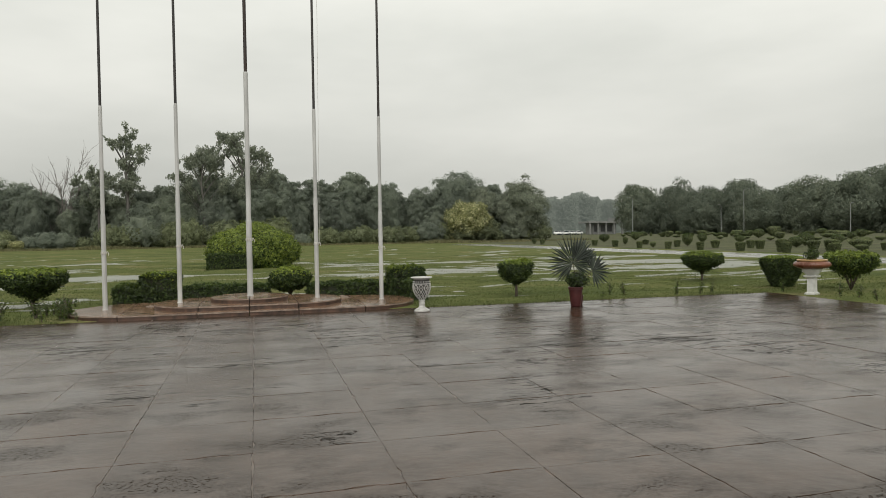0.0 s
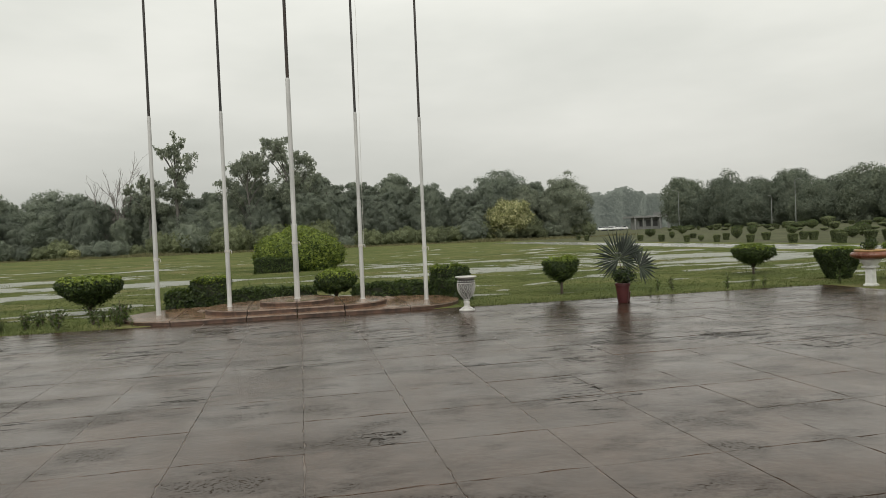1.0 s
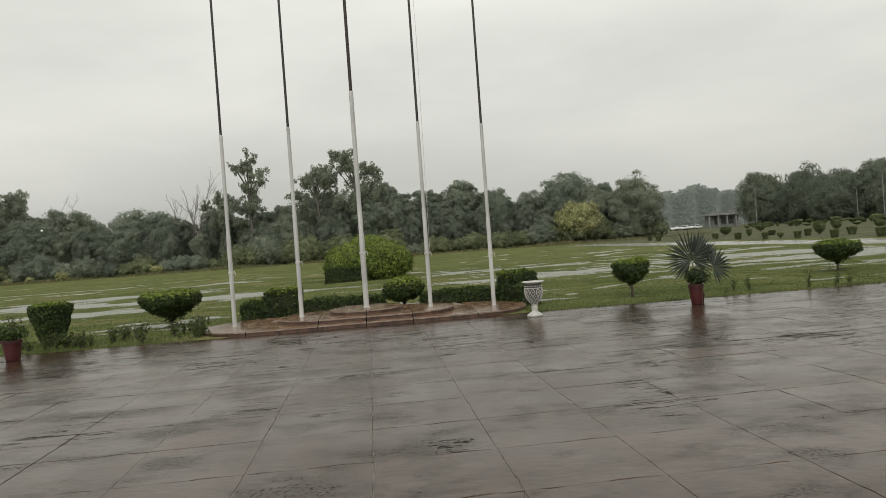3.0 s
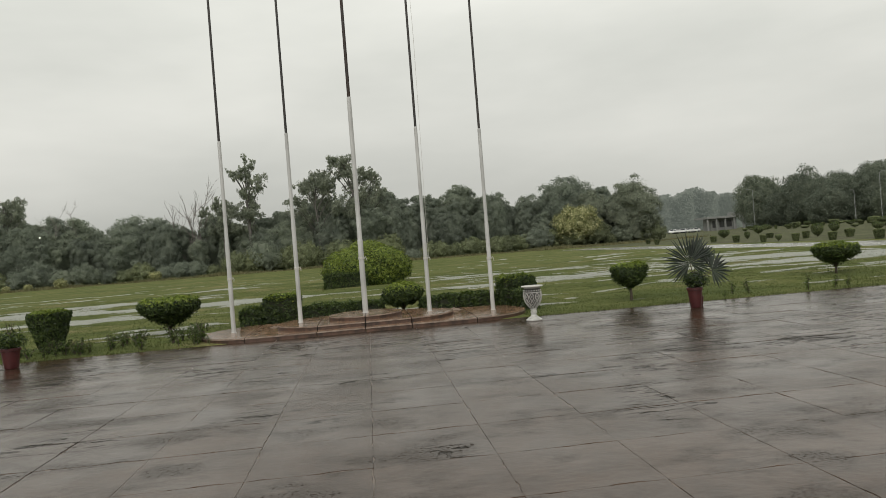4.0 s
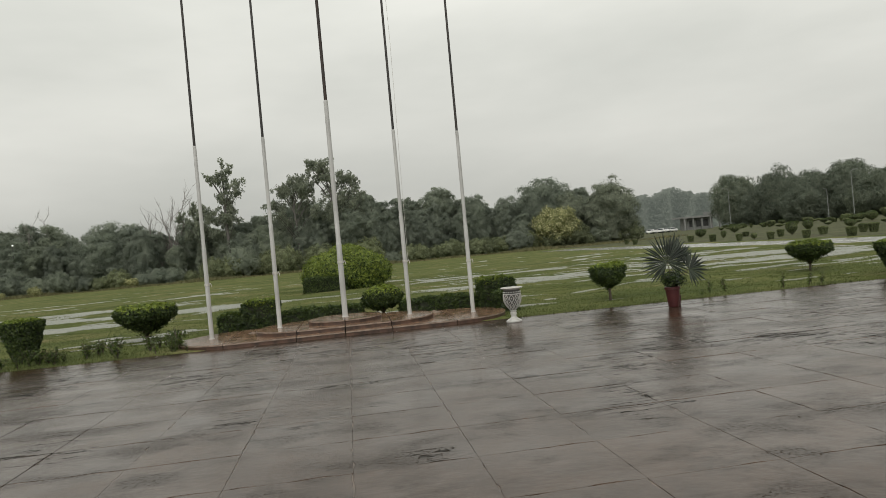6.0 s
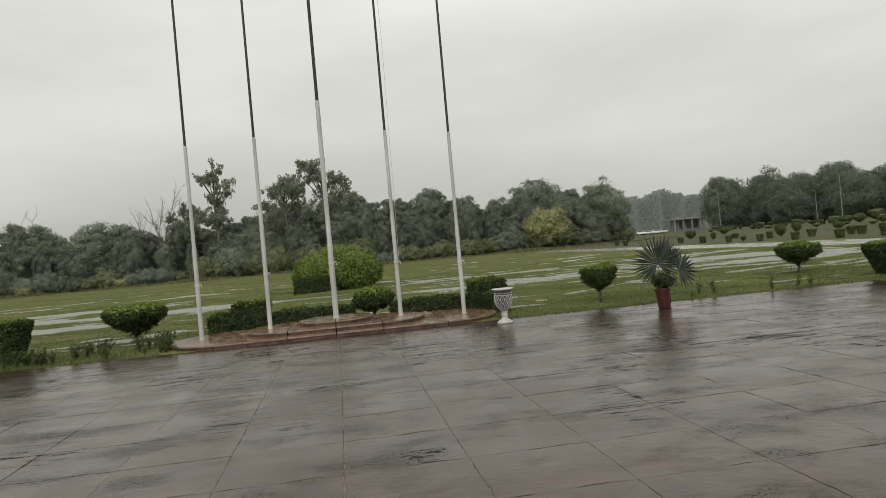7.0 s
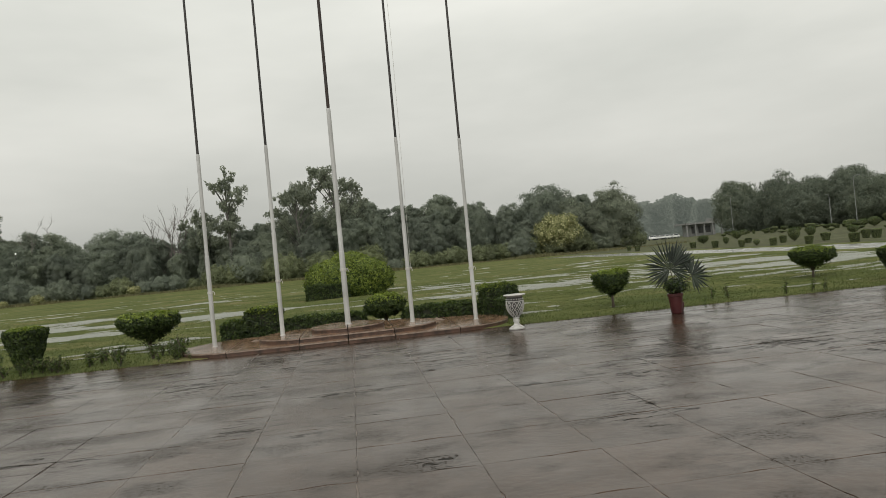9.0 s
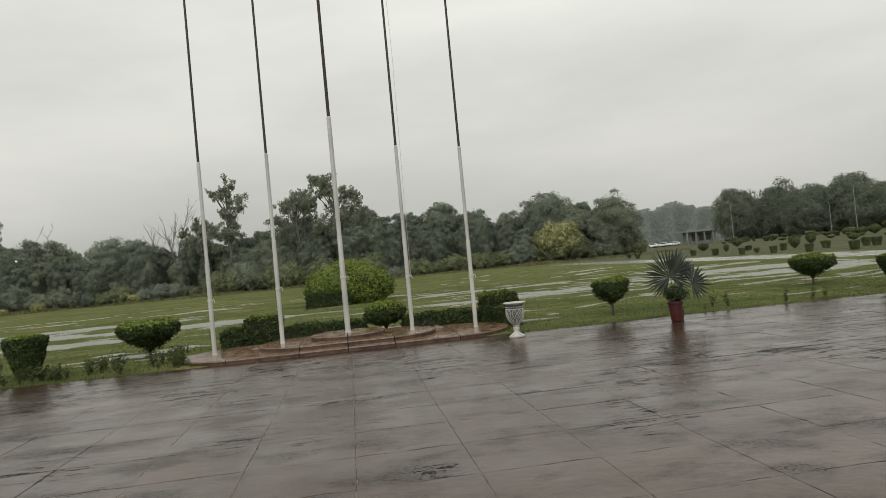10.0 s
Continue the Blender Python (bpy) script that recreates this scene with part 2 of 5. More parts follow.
M_SLAB = wet_slab_material()
M_BED = plain_material("dark_joint_bed", (0.034, 0.027, 0.021), (0.200, 0.160, 0.130), 6.0, 0.40)
M_GRASS = grass_ground_material()
M_GARDEN = garden_ground_material()
M_WATER = water_material()
M_BLADE = leaf_material("grass_blade", (0.074, 0.100, 0.031), (0.112, 0.138, 0.044), (0.166, 0.182, 0.066), 0.7)
M_ROAD = plain_material("wet_road", (0.18, 0.18, 0.155), (0.27, 0.27, 0.235), 0.8, 0.24, 0, 0.01)
M_TREAD = plain_material("wet_red_granite", (0.062, 0.034, 0.021), (0.330, 0.205, 0.130), 4.0, 0.15, 0, 0.004)
M_RISER = plain_material("red_sandstone", (0.022, 0.013, 0.009), (0.130, 0.070, 0.045), 6, 0.45, 0, 0.006, (1, 1, 0.4))
M_NOSE = plain_material("worn_stone_edge", (0.14, 0.10, 0.078), (0.34, 0.26, 0.205), 9, 0.4)
M_POLE_W = plain_material("white_pole_paint", (0.36, 0.36, 0.345), (0.54, 0.54, 0.52), 3, 0.45, 0, 0.0, (1, 1, 0.3))
M_POLE_D = plain_material("dark_pole_steel", (0.018, 0.018, 0.018), (0.05, 0.042, 0.036), 6, 0.45, 0.3, 0.0, (1, 1, 0.3))
M_POLE_R = plain_material("rusted_pole_steel", (0.018, 0.016, 0.015), (0.055, 0.036, 0.027), 7, 0.6, 0.2, 0.002, (1, 1, 0.35))
M_ROPE = plain_material("grey_rope", (0.45, 0.44, 0.40), (0.6, 0.58, 0.54), 60, 0.9)
M_LEAF_CLIP = leaf_material("clipped_leaf", (0.028, 0.050, 0.011), (0.060, 0.096, 0.019), (0.130, 0.175, 0.032))
M_LEAF_NEW = leaf_material("new_shoot_leaf", (0.095, 0.142, 0.021), (0.165, 0.222, 0.032), (0.26, 0.315, 0.050))
M_LEAF_DARK = leaf_material("dark_hedge_leaf", (0.018, 0.031, 0.009), (0.038, 0.062, 0.016), (0.082, 0.116, 0.028))
M_LEAF_BUSH = leaf_material("garden_bush_leaf", (0.105, 0.150, 0.028), (0.190, 0.250, 0.044), (0.30, 0.36, 0.070))
# haze over the far garden is put into these two colours, palest on top
M_LEAF_GARDEN = leaf_material("garden_shrub_leaf", (0.070, 0.092, 0.038), (0.105, 0.130, 0.054), (0.155, 0.180, 0.080))
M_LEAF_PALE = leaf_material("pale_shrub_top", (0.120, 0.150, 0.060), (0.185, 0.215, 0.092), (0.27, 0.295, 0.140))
M_DRY = leaf_material("dry_grass_stalk", (0.105, 0.110, 0.052), (0.155, 0.150, 0.075), (0.23, 0.205, 0.115), 0.8)
# near-black core of clipped crowns: shade between leaves put into the colour
M_CORE = plain_material("painted_crown_shade", (0.012, 0.016, 0.007), (0.028, 0.032, 0.014), 12, 0.9)
# rain haze is put into the next four leaf colours, paled and greyed
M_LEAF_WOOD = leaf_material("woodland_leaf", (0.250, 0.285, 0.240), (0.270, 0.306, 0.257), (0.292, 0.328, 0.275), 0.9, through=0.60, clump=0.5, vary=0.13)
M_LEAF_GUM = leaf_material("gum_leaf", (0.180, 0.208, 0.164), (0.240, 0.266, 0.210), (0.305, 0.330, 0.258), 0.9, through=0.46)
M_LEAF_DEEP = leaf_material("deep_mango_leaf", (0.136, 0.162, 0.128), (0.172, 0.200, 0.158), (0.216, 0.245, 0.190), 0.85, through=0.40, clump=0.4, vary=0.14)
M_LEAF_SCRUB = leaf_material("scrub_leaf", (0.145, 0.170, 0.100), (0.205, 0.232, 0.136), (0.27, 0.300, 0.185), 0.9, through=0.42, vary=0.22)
M_LEAF_YELLOW = leaf_material("yellow_blossom", (0.120, 0.145, 0.060), (0.28, 0.285, 0.125), (0.64, 0.62, 0.38), 0.8)
M_LEAF_FAR = leaf_material("hazed_far_wood_leaf", (0.175, 0.192, 0.176), (0.185, 0.204, 0.186), (0.196, 0.214, 0.196), 0.95)
# rain haze over the far woods is put into pale colour and glow
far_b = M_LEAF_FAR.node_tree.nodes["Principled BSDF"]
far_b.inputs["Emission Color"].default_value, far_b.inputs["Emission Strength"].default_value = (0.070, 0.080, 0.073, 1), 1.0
M_LEAF_PALM = leaf_material("palm_frond", (0.014, 0.021, 0.014), (0.027, 0.037, 0.026), (0.058, 0.072, 0.052), 0.55, through=0.15)
M_BARK = bark_material("grey_bark", (0.048, 0.036, 0.026), (0.11, 0.088, 0.066))
M_BARK_DEAD = bark_material("dead_wood", (0.15, 0.135, 0.118), (0.23, 0.21, 0.19))
M_BARK_GUM = bark_material("grey_gum_bark", (0.075, 0.070, 0.062), (0.14, 0.13, 0.115))
M_POT = plain_material("red_pot_paint", (0.040, 0.007, 0.008), (0.074, 0.016, 0.015), 9, 0.35, 0, 0.002)
M_SOIL = plain_material("wet_soil", (0.02, 0.015, 0.010), (0.05, 0.038, 0.026), 25, 0.8, 0, 0.01)
M_URN_W = plain_material("white_urn_paint", (0.34, 0.33, 0.31), (0.60, 0.59, 0.56), 8, 0.4, 0, 0.002)
M_URN_D = plain_material("dark_urn_recess", (0.02, 0.019, 0.017), (0.06, 0.057, 0.05), 20, 0.7)
M_PLINTH = plain_material("weathered_white_plinth", (0.45, 0.45, 0.42), (0.68, 0.68, 0.65), 5, 0.5, 0, 0.003)
M_TERRA = plain_material("wet_terracotta", (0.10, 0.034, 0.018), (0.19, 0.070, 0.037), 6, 0.3, 0, 0.002)
M_GOLD = plain_material("ochre_rim_paint", (0.32, 0.20, 0.085), (0.46, 0.31, 0.14), 8, 0.4)
M_LAMP = plain_material("galvanised_lamp_post", (0.24, 0.25, 0.24), (0.34, 0.35, 0.34), 4, 0.5, 0.4)
M_CONC = plain_material("weathered_concrete", (0.16, 0.165, 0.155), (0.25, 0.25, 0.24), 1.2, 0.8, 0, 0.01)
M_DARK = plain_material("dark_opening", (0.03, 0.032, 0.03), (0.06, 0.062, 0.06), 2, 0.4)
M_WHITE = plain_material("white_paint", (0.70, 0.70, 0.68), (0.80, 0.80, 0.78), 2, 0.35)
M_GLOBE, _, _, globe_b = material("lit_white_globe", 0.4)
globe_b.inputs["Base Color"].default_value = (0.8, 0.8, 0.78, 1)
globe_b.inputs["Emission Color"].default_value, globe_b.inputs["Emission Strength"].default_value = (1.0, 0.98, 0.92, 1), 0.8
M_TYRE = plain_material("tyre_rubber", (0.02, 0.02, 0.02), (0.035, 0.035, 0.035), 20, 0.8)
M_GLASS = plain_material("tinted_car_glass", (0.02, 0.024, 0.026), (0.03, 0.035, 0.038), 2, 0.08)


# ---- mesh helpers ----
def part(name, bm, mat, parent=None, label="", smooth=False):
    """Links a bmesh as one mesh object under its thing."""
    me = bpy.data.meshes.new(name)
    bm.normal_update()
    bm.to_mesh(me)
    bm.free()
    for k in mat if isinstance(mat, (list, tuple)) else (mat,):
        me.materials.append(k)
    if smooth:
        me.polygons.foreach_set("use_smooth", [True] * len(me.polygons))
    ob = new(name, me)
    ob.parent = parent
    return tagged(ob, label)


def from_arrays(name, verts, faces, mats, index=None, parent=None, smooth=False):
    """A mesh object from arrays of corners and of faces that all have the same number of corners."""
    me = bpy.data.meshes.new(name)
    nv, (nf, k) = len(verts), faces.shape
    me.vertices.add(nv)
    me.vertices.foreach_set("co", np.asarray(verts, np.float32).ravel())
    me.loops.add(nf * k)
    me.loops.foreach_set("vertex_index", np.asarray(faces, np.int32).ravel())
    me.polygons.add(nf)
    me.polygons.foreach_set("loop_start", np.arange(nf, dtype=np.int32) * k)
    for m in mats:
        me.materials.append(m)
    if index is not None:
        me.polygons.foreach_set("material_index", np.asarray(index, np.int32))
    me.polygons.foreach_set("use_smooth", [smooth] * nf)
    me.update(calc_edges=True)
    me.validate()
    ob = new(name, me)
    ob.parent = parent
    return ob


def thing(name, m, label, category, group="", kind=""):
    ob = new(name)
    ob.empty_display_size = 0.2
    ob.matrix_basis = m
    return tagged(ob, label, category, group, kind)


def lathe(bm, profile, seg=32, centre=(0, 0, 0)):
    """Turns a profile of (radius, height) round the upright axis."""
    cx, cy, cz = centre
    rings = []
    for r, z in profile:
        rings.append([bm.verts.new((cx + r * math.cos(2 * math.pi * i / seg), cy + r * math.sin(2 * math.pi * i / seg), cz + z)) for i in range(seg)])
    for a, b in zip(rings, rings[1:]):
        for i in range(seg):
            bm.faces.new((a[i], a[(i + 1) % seg], b[(i + 1) % seg], b[i]))
    bm.faces.new(rings[0][::-1])
    bm.faces.new(rings[-1])
    return bm


def tube(bm, points, radii, seg=7):
    """A tapered tube along a line of points."""
    pts = [Vector(p) for p in points]
    rings = []
    for i, p in enumerate(pts):
        d = (pts[min(i + 1, len(pts) - 1)] - pts[max(i - 1, 0)]).normalized()
        u = d.cross(Vector((0.31, 0.92, 0.24)) if abs(d.z) > 0.5 else Vector((0, 0, 1))).normalized()
        v = d.cross(u)
        rings.append([bm.verts.new(p + radii[i] * (math.cos(2 * math.pi * k / seg) * u + math.sin(2 * math.pi * k / seg) * v)) for k in range(seg)])
    for a, b in zip(rings, rings[1:]):
        for k in range(seg):
            bm.faces.new((a[k], a[(k + 1) % seg], b[(k + 1) % seg], b[k]))
    bm.faces.new(rings[0][::-1])
    bm.faces.new(rings[-1])


def block(bm, x0, x1, y0, y1, z0, z1, edge=0.0):
    vs = bmesh.ops.create_cube(bm, size=1.0)["verts"]
    for v in vs:
        v.co = Vector(((x0 + x1) / 2 + v.co.x * (x1 - x0), (y0 + y1) / 2 + v.co.y * (y1 - y0), (z0 + z1) / 2 + v.co.z * (z1 - z0)))
    if edge:
        es = {e for v in vs for e in v.link_edges}
        bmesh.ops.bevel(bm, geom=list(es), offset=edge, segments=2, affect="EDGES")


# ---- foliage ----
def leaves(name, at, out, length, width, mats, index=None, parent=None, wild=0.5, seed=1):
    """Small folded leaves at the given places, facing roughly outwards."""
    rng = np.random.default_rng(seed)
    n = len(at)
    nor = out + wild * rng.normal(size=(n, 3))
    nor /= np.linalg.norm(nor, axis=1, keepdims=True) + 1e-9
    along = np.cross(nor, rng.normal(size=(n, 3)))
    along /= np.linalg.norm(along, axis=1, keepdims=True) + 1e-9
    side = np.cross(nor, along)
    ln = length * rng.uniform(0.65, 1.35, (n, 1))
    wd = width * rng.uniform(0.65, 1.35, (n, 1))
    v = np.stack([at - along * ln / 2, at - side * wd / 2 + nor * wd * 0.2, at + along * ln / 2, at + side * wd / 2 + nor * wd * 0.2], 1).reshape(-1, 3)
    f = np.arange(n * 4).reshape(n, 4)
    return from_arrays(name, v, f, mats, index, parent)


def unit(rng, n):
    d = rng.normal(size=(n, 3))
    return d / np.linalg.norm(d, axis=1, keepdims=True)


def lumps(p, seed, scale):
    """A smooth uneven field at the points p."""
    o = seed * 7.3
    return (np.sin(p[:, 0] * scale + o) * np.cos(p[:, 1] * scale * 1.13 + 2 * o) + np.sin(p[:, 2] * scale * 0.9 + 3 * o + p[:, 0] * scale * 0.6)) * 0.5


def dome_points(rng, n, rx, ry, z0, z1, square=2.0, taper=0.0, seed=0, rough=0.06):
    """Points and outward ways on a clipped crown between the heights z0 and z1. square above 2 flattens the top."""
    d = unit(rng, n)
    k = (np.abs(d[:, 0]) ** square + np.abs(d[:, 1]) ** square + np.abs(d[:, 2]) ** square) ** (-1 / square)
    p = d * k[:, None]
    r = 1 + rough * lumps(d, seed, 5.0) - np.abs(rng.normal(size=n)) * 0.08 + rng.exponential(0.02, n)
    p = p * r[:, None]
    h = (z1 - z0) / 2
    k = 1 - taper * np.clip((1 - p[:, 2]) / 2, 0, 1) ** 1.3
    return np.stack([p[:, 0] * rx * k, p[:, 1] * ry * k, p[:, 2] * h + z0 + h], 1), d


def cup_points(rng, n, r0, r1, z0, z1, rough=0.03):
    """Points on a clipped cup, narrow below and wide above."""
    top = rng.random(n) < r1 * r1 / (r1 * r1 + (r0 + r1) * (z1 - z0))
    a = rng.uniform(0, 2 * math.pi, n)
    s = rng.random(n)
    rad = np.where(top, r1 * np.sqrt(rng.random(n)), (r0 + (r1 - r0) * np.minimum(1, s * 1.15) ** 0.8))
    rad = rad * (1 + rough * np.sin(5 * a + 2 * s * 6) - np.abs(rng.normal(size=n)) * 0.04 + rng.exponential(0.015, n))
    z = np.where(top, z1 - 0.10 * (z1 - z0) * (rad / r1) ** 6 + rng.normal(size=n) * 0.012, z0 + (z1 - z0) * (0.02 + 0.94 * s))
    out = np.stack([np.cos(a) * (~top), np.sin(a) * (~top), top * 1.0 - 0.2 * (~top)], 1)
    return np.stack([rad * np.cos(a), rad * np.sin(a), z], 1), out


def box_points(rng, n, x0, x1, y0, y1, z0, z1):
    sx, sy, sz = x1 - x0, y1 - y0, z1 - z0
    w = np.array([sx * sy, sx * sz, sx * sz, sy * sz, sy * sz])
    k = rng.choice(5, n, p=w / w.sum())
    u = rng.random((n, 3))
    u[k == 0, 2], u[k == 1, 1], u[k == 2, 1], u[k == 3, 0], u[k == 4, 0] = 1, 0, 1, 0, 1
    out = np.zeros((n, 3))
    for i, o in enumerate([(0, 0, 1), (0, -1, 0), (0, 1, 0), (-1, 0, 0), (1, 0, 0)]):
        out[k == i] = o
    p = u * (sx, sy, sz) + (x0, y0, z0)
    edge = np.minimum.reduce([p[:, 0] - x0, x1 - p[:, 0]])
    p = p + out * (0.05 * lumps(p, 3, 6.0) + 0.042 * lumps(p, 8, 21.0) - np.abs(rng.normal(size=n)) * 0.045 + rng.exponential(0.012, n))[:, None] + rng.normal(size=(n, 3)) * 0.012
    p[:, 2] -= 0.05 * np.exp(-edge / 0.06)
    return p, out


def fresh(rng, p, out, z1, depth, share=0.8):
    """Which leaves are this season's bright shoots: those of the top that face upwards."""
    high = p[:, 2] > z1 - depth * rng.uniform(0.2, 1.25, len(p))
    return (high & (out[:, 2] > 0.55 * rng.random(len(p)) - 0.12) & (rng.random(len(p)) < share + 0.15)).astype(int)


def core(bm, rx, ry, z0, z1, square=2.0, taper=0.0):
    vs = bmesh.ops.create_icosphere(bm, subdivisions=3, radius=1.0)["verts"]
    h = (z1 - z0) / 2
    for v in vs:
        k = (abs(v.co.x) ** square + abs(v.co.y) ** square + abs(v.co.z) ** square) ** (-1 / square)
        q = k * (1 - taper * ((1 - v.co.z * k) / 2) ** 1.3)
        v.co = Vector((v.co.x * q * rx, v.co.y * q * ry, v.co.z * k * h + z0 + h))


def branches(bm, rng, z_fork, z_top, spread, r, n=6, lean=0.0):
    """A short stem that forks into several limbs."""
    tube(bm, [(0, 0, -0.03), (lean * 0.4, 0, z_fork * 0.5), (lean, 0, z_fork)], [r * 1.25, r, r * 0.9])
    for i in range(n):
        a = 2 * math.pi * (i + rng.uniform(-0.3, 0.3)) / n
        s = spread * rng.uniform(0.55, 1.0)
        tube(bm, [(lean, 0, z_fork * 0.9), (lean + math.cos(a) * s * 0.45, math.sin(a) * s * 0.45, z_fork + (z_top - z_fork) * 0.5),
                  (lean + math.cos(a) * s, math.sin(a) * s, z_top)], [r * 0.7, r * 0.5, r * 0.3], 6)


def topiary(m, label, rx, ry, z0, z1, square=2.6, count=4200, leaf=0.055, stem=0.035, fork=0.5, bark=M_BARK, seed=1, mats=(M_LEAF_DARK, M_LEAF_NEW), group="", tops=0.36, taper=0.34):
    rng = np.random.default_rng(seed)
    ob = thing("topiary_shrub", m, label, "shrub", group)
    bm = bmesh.new()
    branches(bm, rng, z0 * fork, z0 + (z1 - z0) * 0.45, rx * 0.7, stem, 7)
    part("trunk", bm, bark, ob, smooth=True)
    bm = bmesh.new()
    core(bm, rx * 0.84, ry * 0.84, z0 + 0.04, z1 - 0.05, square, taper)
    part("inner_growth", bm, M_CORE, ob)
    p, d = dome_points(rng, count, rx, ry, z0, z1, square, taper, seed, 0.09)
    leaves("crown", p, d, leaf * 1.25, leaf * 0.7, mats, fresh(rng, p, d, z1, tops * (z1 - z0)), ob, seed=seed)
    return ob


FLAT = ((0.08, -0.16), (0.30, 0.02), (0.62, 0.16), (0.92, 0.38), (1.0, 0.60), (0.98, 0.84), (0.88, 0.96), (0.45, 1.0), (0.02, 1.0))
BALL = ((0.10, -0.14), (0.34, 0.02), (0.68, 0.14), (0.94, 0.36), (1.0, 0.58), (0.97, 0.84), (0.84, 0.97), (0.4, 1.0), (0.02, 1.0))
EGG = ((0.20, 0.03), (0.58, 0.07), (0.88, 0.24), (1.0, 0.48), (0.97, 0.70), (0.80, 0.88), (0.42, 0.98), (0.02, 1.0))


def shaped_shrub(m, label, shape, r, z0, z1, count, leaf=0.055, stem=0.04, fork=0.5, bark=M_BARK, seed=1, mats=(M_LEAF_DARK, M_LEAF_NEW), tops=0.3):
    """A clipped shrub whose crown follows a turned profile, on a forking stem."""
    rng = np.random.default_rng(seed)
    ob = thing("topiary_shrub", m, label, "shrub")
    h = z1 - z0
    bm = bmesh.new()
    branches(bm, rng, z0 * fork, z0 + h * 0.5, r * 0.6, stem, 8)
    part("trunk", bm, bark, ob, smooth=True)
    bm = bmesh.new()
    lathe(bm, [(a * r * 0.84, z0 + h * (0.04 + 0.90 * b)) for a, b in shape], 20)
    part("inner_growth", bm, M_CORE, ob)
    pr = np.array(shape) * (r, h)
    seg = np.diff(pr, axis=0)
    w = np.hypot(seg[:, 0], seg[:, 1]) * (pr[1:, 0] + pr[:-1, 0] + 0.02)
    k = rng.choice(len(w), count, p=w / w.sum())
    s = rng.random(count)
    a = rng.uniform(0, 2 * math.pi, count)
    rad, z = pr[k, 0] + seg[k, 0] * s, pr[k, 1] + seg[k, 1] * s
    nr, nz = seg[k, 1], -seg[k, 0]
    q = np.hypot(nr, nz) + 1e-6
    out = np.stack([np.cos(a) * nr / q, np.sin(a) * nr / q, nz / q], 1)
    p = np.stack([rad * np.cos(a), rad * np.sin(a), z + z0], 1)
    low = np.clip(1 - z / h / 0.4, 0, 1)
    push = 0.035 * lumps(p, seed, 9.0) + 0.034 * lumps(p, seed + 3, 27.0) - np.abs(rng.normal(size=count)) * 0.04 + rng.exponential(0.012, count)
    p = p + out * push[:, None] - np.stack([0 * z, 0 * z, low * rng.exponential(0.05 if shape == FLAT else 0.015, count)], 1)
    leaves("crown", p, out, leaf * 1.25, leaf * 0.7, mats, fresh(rng, p, out, z1, tops * h), ob, seed=seed)
    return ob


def cup_shrub(m, label, r0, r1, z1, count=4200, leaf=0.055, seed=1, mats=(M_LEAF_DARK, M_LEAF_NEW), group="", name="topiary_cup"):
    rng = np.random.default_rng(seed)
    ob = thing(name, m, label, "shrub", group)
    bm = bmesh.new()
    lathe(bm, [(r0 * 0.85, -0.02), (r0 * 0.9, 0.05), ((r0 + r1) * 0.45, z1 * 0.5), (r1 * 0.9, z1 * 0.86), (r1 * 0.8, z1 * 0.95)], 20)
    part("inner_growth", bm, M_CORE, ob)
    p, d = cup_points(rng, count, r0, r1, 0.0, z1)
    leaves("crown", p, d, leaf * 1.25, leaf * 0.7, mats, fresh(rng, p, d, z1, 0.12 * z1), ob, seed=seed)
    return ob


def hedge_block(m, label, x0, x1, y0, y1, z1, count, leaf=0.06, seed=1, mats=(M_LEAF_DARK, M_LEAF_NEW), tops=0.08, group=""):
    rng = np.random.default_rng(seed)
    ob = thing("clipped_hedge", m, label, "hedge", group)
    bm = bmesh.new()
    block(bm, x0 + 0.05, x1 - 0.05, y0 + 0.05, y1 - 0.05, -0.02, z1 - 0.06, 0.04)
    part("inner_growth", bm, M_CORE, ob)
    p, d = box_points(rng, count, x0, x1, y0, y1, 0.0, z1)
    leaves("crown", p, d, leaf * 1.25, leaf * 0.7, mats, fresh(rng, p, d, z1, tops), ob, seed=seed)
    return ob


# ---- ground, lawn, water, road ----
EDGE_Y, EDGE_X = 15.18, 12.78


def lawn_height(x, y):
    """Gentle relief of the lawn, with shallow dips in which the rain stands."""
    n = noise.noise(Vector((x * 0.10, y * 0.22, 0.4))) * 0.040 + noise.noise(Vector((x * 0.28, y * 0.85, 2.1))) * 0.055 + noise.noise(Vector((x * 0.8, y * 2.0, 5.1))) * 0.040 + noise.noise(Vector((x * 1.1, y * 2.1, 8.3))) * 0.045
    h = 0.030 + n
    for cx, cy, rx, ry, d in DIPS:
        q = ((x - cx) / rx) ** 2 + ((y - cy) / ry) ** 2
        if q < 6:
            h -= 0.72 * d * math.exp(-q)
    for x0, y0, x1, y1, w, d in RUTS:
        dx, dy = x1 - x0, y1 - y0
        t = min(1.0, max(0.0, ((x - x0) * dx + (y - y0) * dy) / (dx * dx + dy * dy)))
        q = math.hypot(x - x0 - t * dx, y - y0 - t * dy) / w
        if q < 3:
            h -= d * math.exp(-q * q)
    near = min(1.0, max(0.0, (y - EDGE_Y) / 1.5)) if x < EDGE_X else min(1.0, max(0.0, (x - EDGE_X) / 1.5))
    far = max(0.0, min(1.0, (y - 78) / 30))
    h = h * near + 0.004 * (1 - near)
    return h * (1 - far) + 0.10 * far


